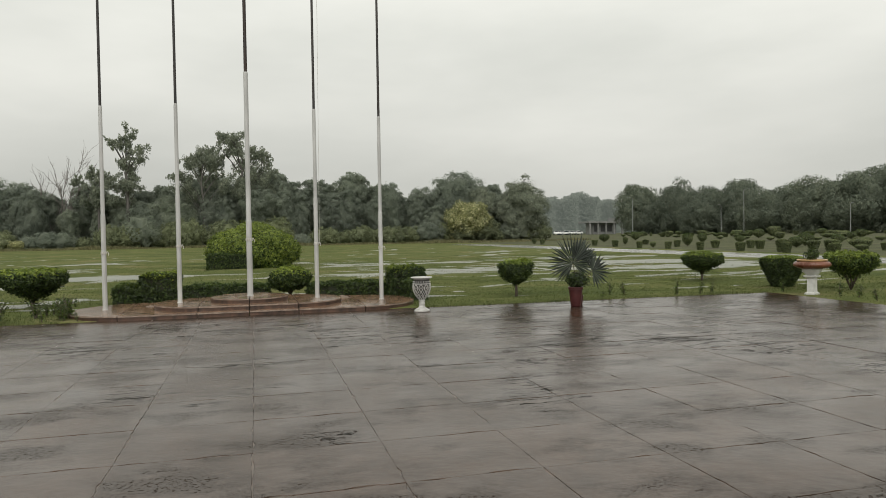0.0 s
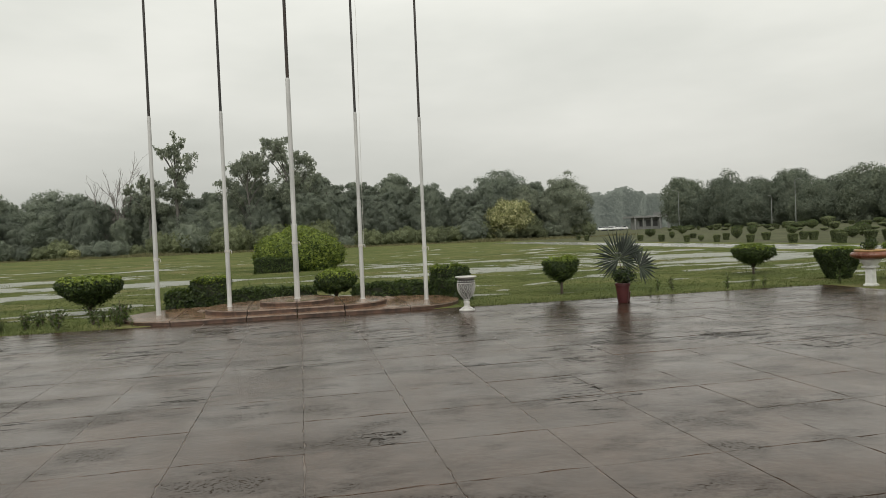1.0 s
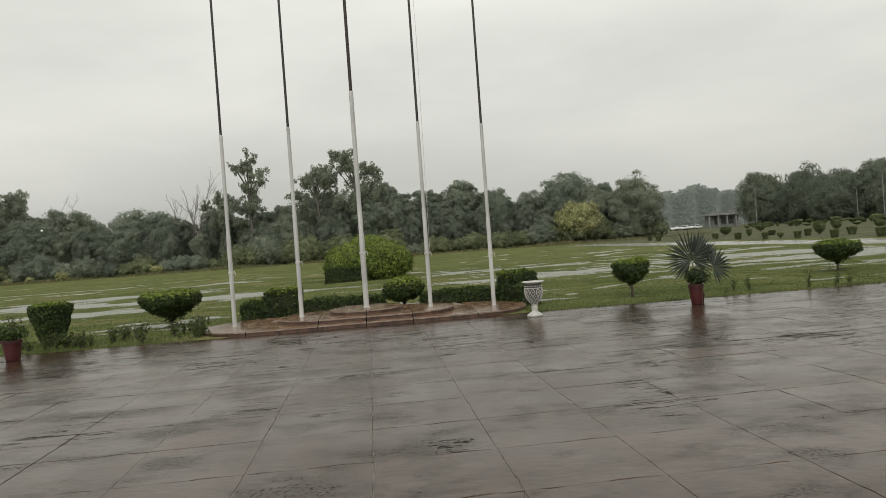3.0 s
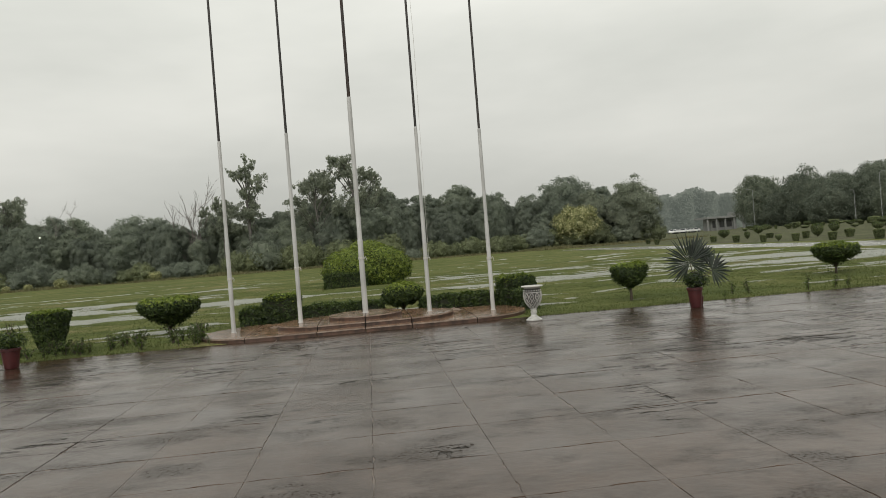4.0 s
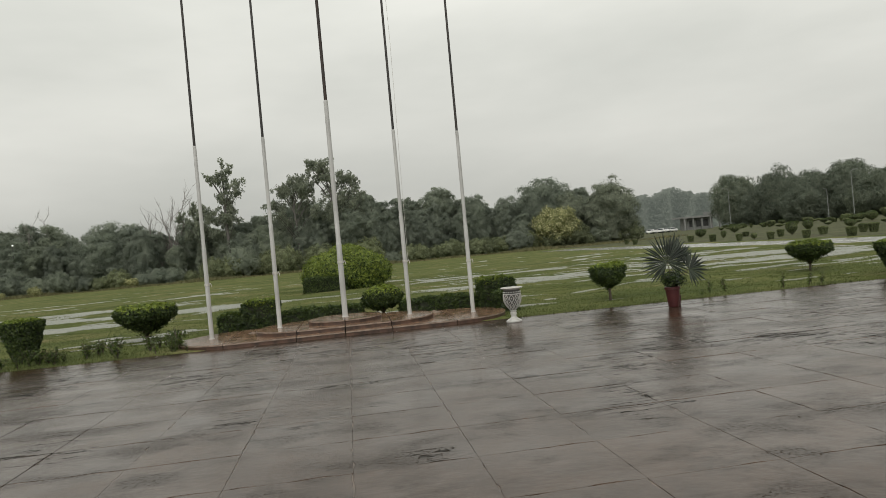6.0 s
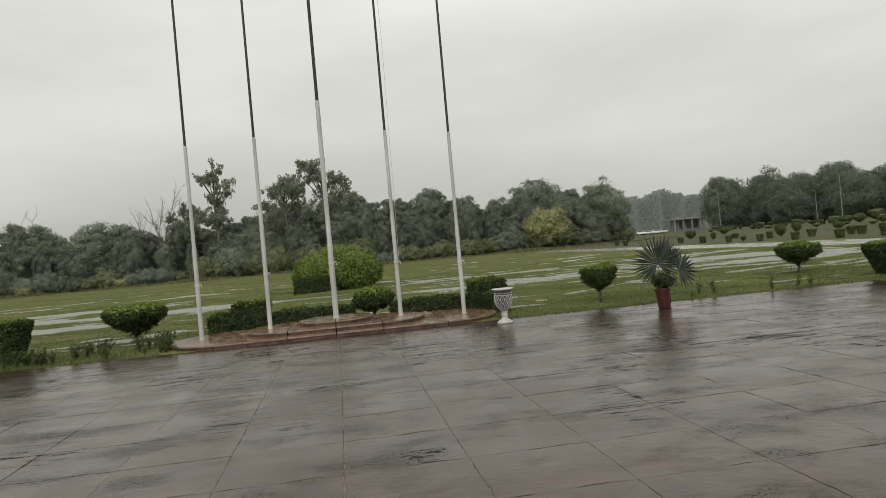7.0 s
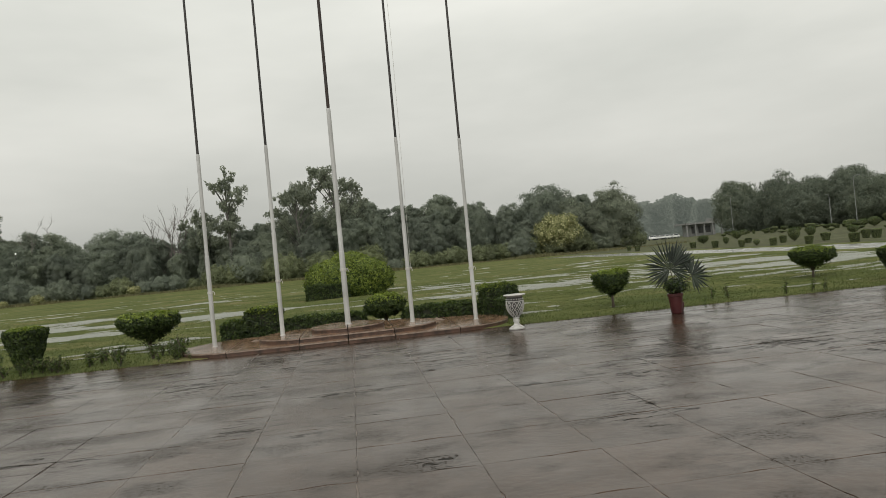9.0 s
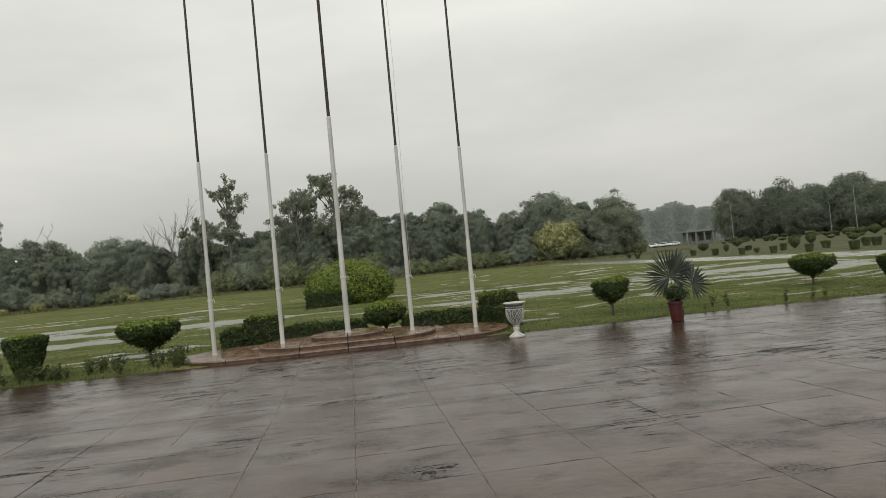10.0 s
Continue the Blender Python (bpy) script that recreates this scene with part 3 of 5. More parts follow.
# wheel ruts full of water: from, to, half width, depth
RUTS = [(2.3, 35.4, 13.6, 40.1, 0.28, 0.075), (13.6, 40.1, 15.6, 34.5, 0.28, 0.07), (8.1, 29.5, 11.8, 32.4, 0.22, 0.07), (8.8, 38.6, 12.5, 35.3, 0.25, 0.06), (15.7, 47.6, 19.3, 51.8, 0.4, 0.07), (6.7, 20.1, 9.9, 22.4, 0.2, 0.06)]

DIPS = [(-10.5, 27.0, 3.4, 1.7, 0.15), (-6.4, 31.0, 3.4, 1.6, 0.13), (-17.5, 35.0, 4.0, 1.6, 0.15), (-13.5, 39.5, 3.5, 1.3, 0.13), (-6.7, 19.2, 0.9, 0.3, 0.06), (-9, 32.0, 6.0, 1.3, 0.10), (-16, 38.0, 6.0, 1.2, 0.08), (5.0, 28.6, 3.6, 0.9, 0.09), (9.0, 37.5, 3.5, 0.7, 0.08), (-24, 56, 9.0, 1.6, 0.09),
        (19, 27.0, 5.5, 1.3, 0.10), (21, 33.0, 5.0, 1.3, 0.09), (22, 40.0, 4.5, 1.6, 0.10), (6.4, 16.64, 0.7, 0.45, 0.075), (20, 36, 6, 10, 0.046), (17.5, 23, 4, 4, 0.03), (8, 34, 8, 8, 0.042), (-8, 32.5, 8, 2.2, 0.05), (11, 25.5, 3.0, 0.5, 0.06), (18.0, 21.8, 4.0, 0.8, 0.07)]


def garden_height(x):
    """The shrub garden rises gently from the road to the level of the trees."""
    u = min(1.0, max(0.0, (x - 37) / 43))
    return 0.05 + 0.35 * u * u * (3 - 2 * u)


def verge(x, y):
    """The shallow wet strip of the road, with ragged grass on both sides."""
    n = noise.noise(Vector((x * 0.5, y * 0.18, 3.3))) * 0.030 + noise.noise(Vector((x * 1.3, y * 0.7, 6.1))) * 0.026
    u = min(1.0, max(0.0, (x - 26.5) / 2.6)) * (1 - min(1.0, max(0.0, (x - 31.2) / 1.6)))
    return 0.035 + n - 0.085 * u


# one sheet to the horizon; finer where the lawn is near
gx = np.concatenate([[-3000, -1200, -500, -250], np.arange(-130, -24, 2.5), np.arange(-24, 34, 0.4), np.arange(34, 80, 2.0), np.arange(80, 140, 4.0), [180, 300, 600, 1300, 3000]])
gy = np.concatenate([[-3000, -1000, -300, -80], np.arange(-30, 14.9, 3.0), [15.0, 15.14], np.arange(15.22, 48, 0.22), np.arange(48, 100, 0.8), np.arange(100, 140, 4.0), [160, 220, 300, 500, 1000, 3000]])
gv = []
for j, y in enumerate(gy):
    for i, x in enumerate(gx):
        if -30 <= x <= EDGE_X and -30 <= y < EDGE_Y:
            z = -0.16
        elif x >= 33:
            z = garden_height(x)
        elif x > 25 and -80 < y < 98:
            z = verge(x, y) if x > 26 else lawn_height(x, y) * 0.5 + verge(x, y) * 0.5
        elif -130 <= x < 26 and EDGE_Y <= y <= 140 or EDGE_X < x < 26 and 0 < y <= 140:
            z = lawn_height(x, y)
        else:
            z = 0.05
        gv.append((x, y, z))
nx = len(gx)
ii, jj = np.meshgrid(np.arange(nx - 1), np.arange(len(gy) - 1))
a = (jj * nx + ii).ravel()
ground = from_arrays("ground", np.array(gv), np.stack([a, a + 1, a + nx + 1, a + nx], 1), [M_GRASS, M_GARDEN], (np.tile(gx[:-1], len(gy) - 1) > 32.9).astype(int), smooth=True)
tagged(ground, "rain-soaked green lawn stretching to the far trees", "lawn", kind="structure")

bm = bmesh.new()
bmesh.ops.create_grid(bm, x_segments=2, y_segments=2, size=0.5)
for v in bm.verts:
    v.co = Vector((-12.2 + v.co.x * 75.6, 48 + v.co.y * 62, -0.004))
tagged(part("water", bm, M_WATER), "shallow grey rainwater standing on the lawn", "puddle", kind="structure")

bm = bmesh.new()
block(bm, 26.2, 32.9, -70, 98, -0.14, 0.004, 0.0)
tagged(part("road", bm, M_ROAD), "wet pale asphalt road beside the lawn", "road", kind="structure")

bm = bmesh.new()
block(bm, -30, EDGE_X - 0.02, -30, EDGE_Y - 0.02, -0.15, -0.0055)
plaza = tagged(part("pavement", bm, M_BED), "wet grey concrete slab pavement with shallow puddles", "pavement", kind="structure")

# ---- flag platform: three stepped tiers with rounded ends ----
CY = 16.5


def tier(name, cx0, cx1, r, z0, z1, cuts, parent):
    """Stone pieces of one tier: a straight front with half-round ends, cut across at the joints."""
    def half(x):
        if x < cx0:
            return math.sqrt(max(0, r * r - (x - cx0) ** 2))
        if x > cx1:
            return math.sqrt(max(0, r * r - (x - cx1) ** 2))
        return r
    xs = [cx0 - r, *cuts, cx1 + r]
    for k, (xa, xb) in enumerate(zip(xs, xs[1:])):
        xa2, xb2 = xa + (0.009 if k else 0), xb - (0.009 if k < len(xs) - 2 else 0)
        for kind, grow, za, zb, mat in (("riser", -0.018, z0, z1 - 0.028, M_RISER), ("tread", 0.0, z1 - 0.03, z1, M_TREAD)):
            bm = bmesh.new()
            n = 28
            top, low = [], []
            line = []
            for i in range(n + 1):
                t = i / n
                if k == 0:
                    t = 1 - math.cos(t * math.pi / 2)
                elif k == len(xs) - 2:
                    t = math.sin(t * math.pi / 2)
                x = xa2 + (xb2 - xa2) * t
                line.append((x, max(0.004, half(x) + grow)))
            ring = [(x, CY - h) for x, h in line] + [(x, CY + h) for x, h in reversed(line)]
            low = [bm.verts.new((x, y, za)) for x, y in ring]
            top = [bm.verts.new((x, y, zb)) for x, y in ring]
            bm.faces.new(top)
            bm.faces.new(low[::-1])
            for i in range(len(ring)):
                j = (i + 1) % len(ring)
                bm.faces.new((low[i], low[j], top[j], top[i]))
            if kind == "tread":
                for f in bm.faces:
                    f.material_index = 1 if len(f.verts) == 4 else 0
            part(kind, bm, (mat, M_NOSE), parent)


platform = thing("flag_platform", pose(0, 0, 0), "low stepped red stone platform with rounded ends, wet", "platform")
tier("lower", -2.45, 2.2, 1.45, -0.02, 0.10, (-2.69, -1.18, -0.14, 0.87, 2.29), platform)
tier("middle", -1.0, 0.76, 1.17, 0.10, 0.20, (-1.18, -0.14, 0.87), platform)
tier("upper", -0.15, -0.12, 0.83, 0.20, 0.30, (-0.14,), platform)


def flagpole(x, z, r, z_step, z_break, top, label, dark, rope_side=0.0):
    r *= 0.9
    ob = thing("flagpole", pose(x, CY, z), label, "flagpole", "flagpoles on the platform")
    bm = bmesh.new()
    lathe(bm, [(r * 1.2, -0.005), (r * 1.2, 0.01), (r * 1.05, 0.014), (r, 0.03), (r * 0.97, z_step - z - 0.02), (r * 0.9, z_step - z)], 20)
    lower = part("lower_tube", bm, M_POLE_W, ob, smooth=False)
    bm = bmesh.new()
    lathe(bm, [(r * 0.84, z_step - z - 0.02), (r * 0.78, z_break - z), (r * 0.7, z_break - z + 0.03)], 18)
    part("middle_tube", bm, M_POLE_W, ob)
    bm = bmesh.new()
    lathe(bm, [(r * 0.60, z_break - z), (r * 0.52, (z_break + top) / 2 - z), (r * 0.42, top - z), (r * 0.2, top - z + 0.02)], 16)
    part("upper_tube", bm, dark, ob, "blackened upper steel tube")
    h = 1.22 - z * 0.35 + z * 0.55
    bm = bmesh.new()
    for k in range(4):
        ring = [(math.cos(i * math.pi / 6) * (r + 0.008), math.sin(i * math.pi / 6) * (r + 0.008), h + k * 0.014 - 0.02 + 0.004 * math.sin(i)) for i in range(13)]
        tube(bm, ring, [0.007] * 13, 5)
    tube(bm, [(r, -0.02, h + 0.01), (r + 0.03, -0.03, h + 0.03), (r + 0.05, -0.02, h - 0.02), (r + 0.045, -0.02, h - 0.06)], [0.008, 0.01, 0.01, 0.006], 5)
    part("rope_lashing", bm, M_ROPE, lower, "grey rope wound round the pole")
    if not rope_side:
        return ob
    bm = bmesh.new()
    tube(bm, [(r + 0.02, -0.03, h), (r + rope_side + 0.005, -0.03, (h + top - z) / 2), (r * 0.5 + 0.02, -0.02, top - z - 0.05)], [0.004] * 3, 5)
    part("halyard", bm, M_ROPE, ob, "thin pale halyard rope")
    return ob


flagpole(-3.17, 0.10, 0.056, 2.18, 4.49, 12.0, "slender white painted steel flagpole with a dark upper tube", M_POLE_D)
flagpole(-1.64, 0.20, 0.056, 2.60, 4.59, 12.0, "slender white painted steel flagpole with a dark upper tube", M_POLE_D)
flagpole(-0.13, 0.30, 0.072, 2.02, 5.35, 13.5, "tallest white flagpole with a rusted dark upper tube", M_POLE_R)
flagpole(1.38, 0.20, 0.056, 2.53, 4.56, 12.0, "white flagpole with a loose pale halyard rope", M_POLE_D, 0.06)
flagpole(2.90, 0.10, 0.056, 2.19, 4.43, 12.0, "slender white painted steel flagpole with a dark upper tube", M_POLE_D)

# small heaps of washed-up litter on the treads
M_HEAP = plain_material("pale_washed_grit", (0.10, 0.07, 0.048), (0.22, 0.16, 0.115), 22, 0.6, 0, 0.01)
for x, y, z, s in ((2.05, 17.35, 0.10, 0.20), (-2.30, 16.9, 0.10, 0.11)):
    bm = bmesh.new()
    for v in bmesh.ops.create_icosphere(bm, subdivisions=3, radius=1.0)["verts"]:
        r = math.hypot(v.co.x, v.co.y)
        q = 1 + 0.35 * noise.noise(v.co * 2.3 + Vector((x, y, 0)))
        v.co = Vector((v.co.x * s * q, v.co.y * s * 0.8 * q, max(-0.002, (1 - r) * s * 0.32 * q)))
    heap = part("litter_heap", bm, M_HEAP)
    heap.matrix_basis = pose(x, y, z)
    tagged(heap, "small pale heap of washed-up grit on stone", "debris")

# ---- hedges and clipped shrubs round the platform ----
hedge_block(pose(0, 0, 0), "tall dark clipped block of hedge with bright top shoots", -2.72, -1.84, 18.15, 18.9, 0.78, 5200, seed=11, tops=0.18)
hedge_block(pose(0, 0, 0), "low loose green hedge behind the platform", -3.35, -2.74, 18.2, 18.8, 0.50, 2400, seed=12, mats=(M_LEAF_DARK, M_LEAF_CLIP))
hedge_block(pose(0, 0, 0), "low loose green hedge behind the platform", -1.82, 0.35, 18.2, 18.7, 0.44, 4600, seed=13, mats=(M_LEAF_DARK, M_LEAF_CLIP))
hedge_block(pose(0, 0, 0), "low loose green hedge behind the platform", 1.30, 3.35, 18.1, 18.6, 0.42, 4600, seed=14, mats=(M_LEAF_DARK, M_LEAF_CLIP))
hedge_block(pose(0, 0, 0), "dark clipped hedge corner beside the white urn", 3.32, 4.22, 17.5, 18.1, 0.80, 4800, seed=15, tops=0.15)
hedge_block(pose(0, 0, 0), "low loose green hedge beside the white urn", 3.55, 4.05, 16.7, 17.4, 0.50, 2600, seed=16, mats=(M_LEAF_DARK, M_LEAF_CLIP))
shaped_shrub(pose(0.86, 18.65, 0), "round clipped green shrub behind the platform", EGG, 0.53, 0.25, 0.82, 6000, seed=21, tops=0.35)
shaped_shrub(pose(-5.25, 18.95, 0), "flat-topped green shrub spreading over a short trunk", FLAT, 0.75, 0.33, 0.91, 6400, leaf=0.065, seed=22, fork=0.4, tops=0.25)
cup_shrub(pose(-7.17, 16.5, 0), "clipped dark green shrub shaped like a cup", 0.17, 0.44, 0.95, 5600, seed=23)
shaped_shrub(pose(6.40, 16.64, 0), "small clipped flat-topped shrub on a thin trunk", BALL, 0.42, 0.42, 0.93, 5200, seed=24, stem=0.034, fork=0.95, tops=0.25)
shaped_shrub(pose(13.68, 19.22, 0), "flat-topped clipped shrub on a short forked trunk", FLAT, 0.63, 0.40, 0.90, 5400, seed=25, stem=0.036, fork=0.6, tops=0.25)
cup_shrub(pose(14.0, 16.1, 0), "clipped dark green shrub shaped like a cup", 0.23, 0.57, 0.86, 6200, seed=26)
shaped_shrub(pose(14.61, 14.40, 0), "flat-topped bright green shrub on forking branches", FLAT, 0.62, 0.46, 1.0, 6000, leaf=0.05, seed=27, fork=0.12, stem=0.030, tops=0.85, mats=(M_LEAF_CLIP, M_LEAF_NEW))

# the big round bush on the lawn with a lower skirt
big = thing("round_bush", pose(-0.1, 38.2, 0), "large domed bright green bush on the wet lawn", "bush")
rng = np.random.default_rng(31)
bm = bmesh.new()
core(bm, 1.98, 1.85, -0.5, 1.95, 2.0)
part("inner_growth", bm, M_CORE, big)
p, d = dome_points(rng, 32000, 2.34, 2.15, -0.55, 2.26, 1.95, seed=5, rough=0.05)
p = p + d * (0.15 * lumps(p, 4, 4.2) + 0.08 * lumps(p, 9, 10.5))[:, None]
keep = p[:, 2] > 0.0
p, d = p[keep], d[keep]
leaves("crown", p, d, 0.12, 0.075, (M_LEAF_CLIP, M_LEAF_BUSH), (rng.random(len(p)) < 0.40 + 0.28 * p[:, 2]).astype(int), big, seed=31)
bm = bmesh.new()
block(bm, -2.1, -0.1, -2.4, -1.0, -0.02, 0.72, 0.1)
part("inner_growth", bm, M_CORE, big)
p, d = box_points(rng, 6000, -2.2, 0.0, -2.5, -1.0, 0.0, 0.79)
leaves("skirt", p, d, 0.10, 0.06, (M_LEAF_DARK, M_LEAF_CLIP), fresh(rng, p, d, 0.76, 0.12), big, seed=32)


# ---- pots and urns ----
def pot(m, label, r, h):
    ob = thing("plant_pot", m, label, "plant pot")
    bm = bmesh.new()
    lathe(bm, [(r * 0.66, 0), (r * 0.70, 0.012), (r * 0.94, h * 0.84), (r * 0.95, h * 0.86), (r * 1.04, h * 0.87), (r * 1.05, h * 0.98), (r * 1.02, h), (r * 0.92, h), (r * 0.88, h * 0.9)], 36)
    part("shell", bm, M_POT, ob, smooth=False)
    bm = bmesh.new()
    lathe(bm, [(r * 0.85, h * 0.87), (r * 0.87, h * 0.905), (r * 0.3, h * 0.92)], 24)
    part("soil", bm, M_SOIL, ob)
    return ob


def bushy(m, label, r, z0, z1, count, leaf, seed, mats, name="potted_shrub", sprigs=0):
    rng = np.random.default_rng(seed)
    ob = thing(name, m, label, "plant")
    bm = bmesh.new()
    branches(bm, rng, z0 + 0.05, z0 + (z1 - z0) * 0.6, r * 0.7, 0.01, 8)
    for i in range(sprigs):
        a, s = rng.uniform(0, 6.28), r * rng.uniform(0.3, 0.9)
        tube(bm, [(0, 0, z0), (math.cos(a) * s * 0.5, math.sin(a) * s * 0.5, z1), (math.cos(a) * s, math.sin(a) * s, z1 * 1.0 + 0.2)], [0.006, 0.005, 0.003], 5)
    part("stem", bm, M_BARK, ob)
    p = unit(rng, count)
    q = p * (rng.uniform(0.45, 1.05, count) * (1 + 0.25 * lumps(p, seed, 4)))[:, None]
    at = np.stack([q[:, 0] * r, q[:, 1] * r, (q[:, 2] + 1) * (z1 - z0) / 2 + z0], 1)
    if sprigs:
        k = rng.integers(0, count, count // 8)
        at[k, 2] += rng.uniform(0.05, 0.22, len(k))
    leaves("foliage", at, p, leaf, leaf * 0.45, mats, (rng.random(count) < 0.25).astype(int), ob, seed=seed)
    return ob


pot(pose(6.80, 14.06, 0), "dark red painted flower pot on wet paving", 0.158, 0.43)
pot(pose(-6.95, 14.28, 0), "dark red painted flower pot on wet paving", 0.178, 0.40)
pot(pose(7.06, 14.40, 0.0), "small dark red pot behind the palm", 0.085, 0.20)
bushy(pose(-6.95, 14.28, 0), "leafy dark green shrub growing in a red pot", 0.29, 0.36, 0.68, 900, 0.07, 41, (M_LEAF_DARK, M_LEAF_CLIP), sprigs=6)


def frond(bm, rng, hub, aim, up, radius, count, sweep=150):
    """A palm fan: narrow folded blades spreading from a hub in the plane of aim and up's cross."""
    aim = Vector(aim).normalized()
    nor = Vector(up).normalized()
    side = nor.cross(aim).normalized()
    hub = Vector(hub)
    for i in range(count):
        a = radians(-sweep + 2 * sweep * i / (count - 1) + rng.uniform(-2, 2))
        d = aim * math.cos(a) + side * math.sin(a)
        t = nor.cross(d).normalized()
        ln = radius * (1.0 - 0.22 * (abs(a) / radians(sweep)) ** 2) * rng.uniform(0.9, 1.06)
        w = min(0.030, 1.2 * radius / count)
        mid = hub + d * ln * 0.55 + nor * rng.uniform(-0.01, 0.01)
        tip = hub + d * ln + nor * rng.uniform(-0.04, 0.02) - Vector((0, 0, ln * rng.uniform(0.0, 0.10)))
        v = [bm.verts.new(c) for c in (hub, mid - t * w, mid + nor * w * 0.5, mid + t * w, tip)]
        bm.faces.new((v[0], v[1], v[2]))
        bm.faces.new((v[0], v[2], v[3]))
        bm.faces.new((v[1], v[4], v[2]))
        bm.faces.new((v[2], v[4], v[3]))


palm = thing("fan_palm", pose(6.82, 14.06, 0), "grey-green fan palm with spiky fronds in a red pot", "palm")
rng = np.random.default_rng(51)
fans = [((-0.08, 0.0, 0.95), (-0.15, 0.0, 1.0), 0.68, 36, 145), ((0.10, 0.14, 1.0), (0.32, 0.0, 1.0), 0.56, 13, 46),
        ((0.17, 0.05, 0.92), (0.75, 0.0, 1.0), 0.50, 8, 26), ((0.35, -0.08, 0.77), (1.0, 0.0, 0.25), 0.47, 16, 100)]
for hub, aim, radius, count, sweep in fans:
    bm = bmesh.new()
    frond(bm, rng, hub, aim, (0.12 * rng.normal(), -1.0, 0.25 + 0.1 * rng.normal()), radius, count, sweep)
    part("frond", bm, M_LEAF_PALM, palm)
    bm = bmesh.new()
    tube(bm, [(0, 0, 0.38), (hub[0] * 0.45, hub[1] * 0.5, 0.38 + (hub[2] - 0.38) * 0.6), hub], [0.012, 0.009, 0.007], 6)
    part("stalk", bm, M_BARK, palm)
bushy(pose(6.80, 14.02, 0), "dark leafy underplanting round the palm", 0.27, 0.40, 0.78, 900, 0.07, 52, (M_LEAF_DARK, M_LEAF_PALM), "underplanting")

# white pierced urn
urn = thing("garden_urn", pose(3.40, 14.42, 0), "white ornamental urn with a dark pierced scroll pattern", "urn")
bm = bmesh.new()
lathe(bm, [(0.168, 0), (0.174, 0.012), (0.170, 0.034), (0.138, 0.044), (0.130, 0.062), (0.085, 0.085), (0.060, 0.12), (0.054, 0.16)], 40)
part("foot", bm, M_URN_W, urn, smooth=False)
bm = bmesh.new()
lathe(bm, [(0.054, 0.16), (0.068, 0.163), (0.070, 0.215), (0.052, 0.222), (0.050, 0.236), (0.074, 0.242), (0.074, 0.256), (0.056, 0.262), (0.062, 0.275)], 36)
part("collar", bm, M_URN_W, urn)


def urn_r(z):
    return float(np.interp(z, (0.27, 0.31, 0.36, 0.42, 0.50, 0.58, 0.66, 0.74), (0.062, 0.092, 0.135, 0.168, 0.190, 0.194, 0.184, 0.176)))


# shade inside the pierced pattern is put into this bowl's near-black colour
bm = bmesh.new()
lathe(bm, [(urn_r(z) - 0.008, z) for z in np.linspace(0.27, 0.735, 14)], 40)
vessel = part("bowl", bm, M_URN_D, urn, "inner bowl behind the pattern, its shade painted dark")
for k in range(10):
    for turn in (1, -1):
        bm = bmesh.new()
        pts = []
        for i in range(17):
            z = 0.28 + 0.34 * i / 16
            a = 2 * math.pi * k / 10 + turn * 0.24 * abs(math.sin(i / 16 * math.pi * 2))
            pts.append(((urn_r(z)) * math.cos(a), urn_r(z) * math.sin(a), z))
        tube(bm, pts, [0.0095] * 17, 5)
        part("scroll", bm, M_URN_W, vessel)
for k in range(10):
    for half, z, s in ((0.5, 0.675, 0.016), (0.0, 0.54, 0.019), (0.0, 0.37, 0.013), (0.5, 0.45, 0.017), (0.0, 0.675, 0.016)):
        a = 2 * math.pi * (k + half) / 10
        bm = bmesh.new()
        vs = bmesh.ops.create_icosphere(bm, subdivisions=1, radius=s)["verts"]
        for v in vs:
            v.co += Vector((urn_r(z) * math.cos(a), urn_r(z) * math.sin(a), z))
        part("rosette", bm, M_URN_W, vessel)
bm = bmesh.new()
lathe(bm, [(0.180, 0.62), (0.200, 0.625), (0.199, 0.635), (0.182, 0.64)], 40)
part("band", bm, M_URN_W, urn)
bm = bmesh.new()
lathe(bm, [(0.170, 0.725), (0.180, 0.735), (0.200, 0.748), (0.232, 0.756), (0.238, 0.770), (0.226, 0.781), (0.175, 0.781), (0.16, 0.74)], 40)
part("rim", bm, M_URN_W, urn)

urn.scale = (0.97, 0.97, 0.94)

# terracotta bowl on a white plinth
bowl = thing("planter_bowl", pose(13.15, 14.12, 0, 0, 0, -21), "terracotta planter bowl with an ochre rim on a white plinth", "planter")
bm = bmesh.new()
lathe(bm, [(0.175, 0), (0.18, 0.01), (0.18, 0.045), (0.165, 0.058), (0.13, 0.07), (0.122, 0.09), (0.116, 0.40), (0.125, 0.42), (0.185, 0.435), (0.205, 0.45), (0.205, 0.48), (0.16, 0.49)], 4)
part("plinth", bm, M_PLINTH, bowl)
bm = bmesh.new()
lathe(bm, [(0.13, 0.485), (0.145, 0.50), (0.17, 0.535), (0.215, 0.60), (0.235, 0.66), (0.20, 0.68)], 36)
part("socket", bm, M_PLINTH, bowl)
bm = bmesh.new()
lathe(bm, [(0.20, 0.635), (0.33, 0.665), (0.415, 0.715), (0.425, 0.76), (0.385, 0.81), (0.32, 0.83), (0.28, 0.825), (0.26, 0.78)], 44)
basin = part("bowl", bm, M_TERRA, bowl, "wet red-brown terracotta bowl", smooth=True)
bm = bmesh.new()
lathe(bm, [(0.31, 0.825), (0.335, 0.835), (0.345, 0.86), (0.33, 0.875), (0.295, 0.875), (0.28, 0.83)], 44)
part("rim", bm, M_GOLD, basin, "ochre painted rim")
bushy(pose(13.17, 14.15, 0), "small dark green shrub growing in the planter bowl", 0.17, 0.82, 1.14, 500, 0.06, 61, (M_LEAF_DARK, M_LEAF_CLIP))


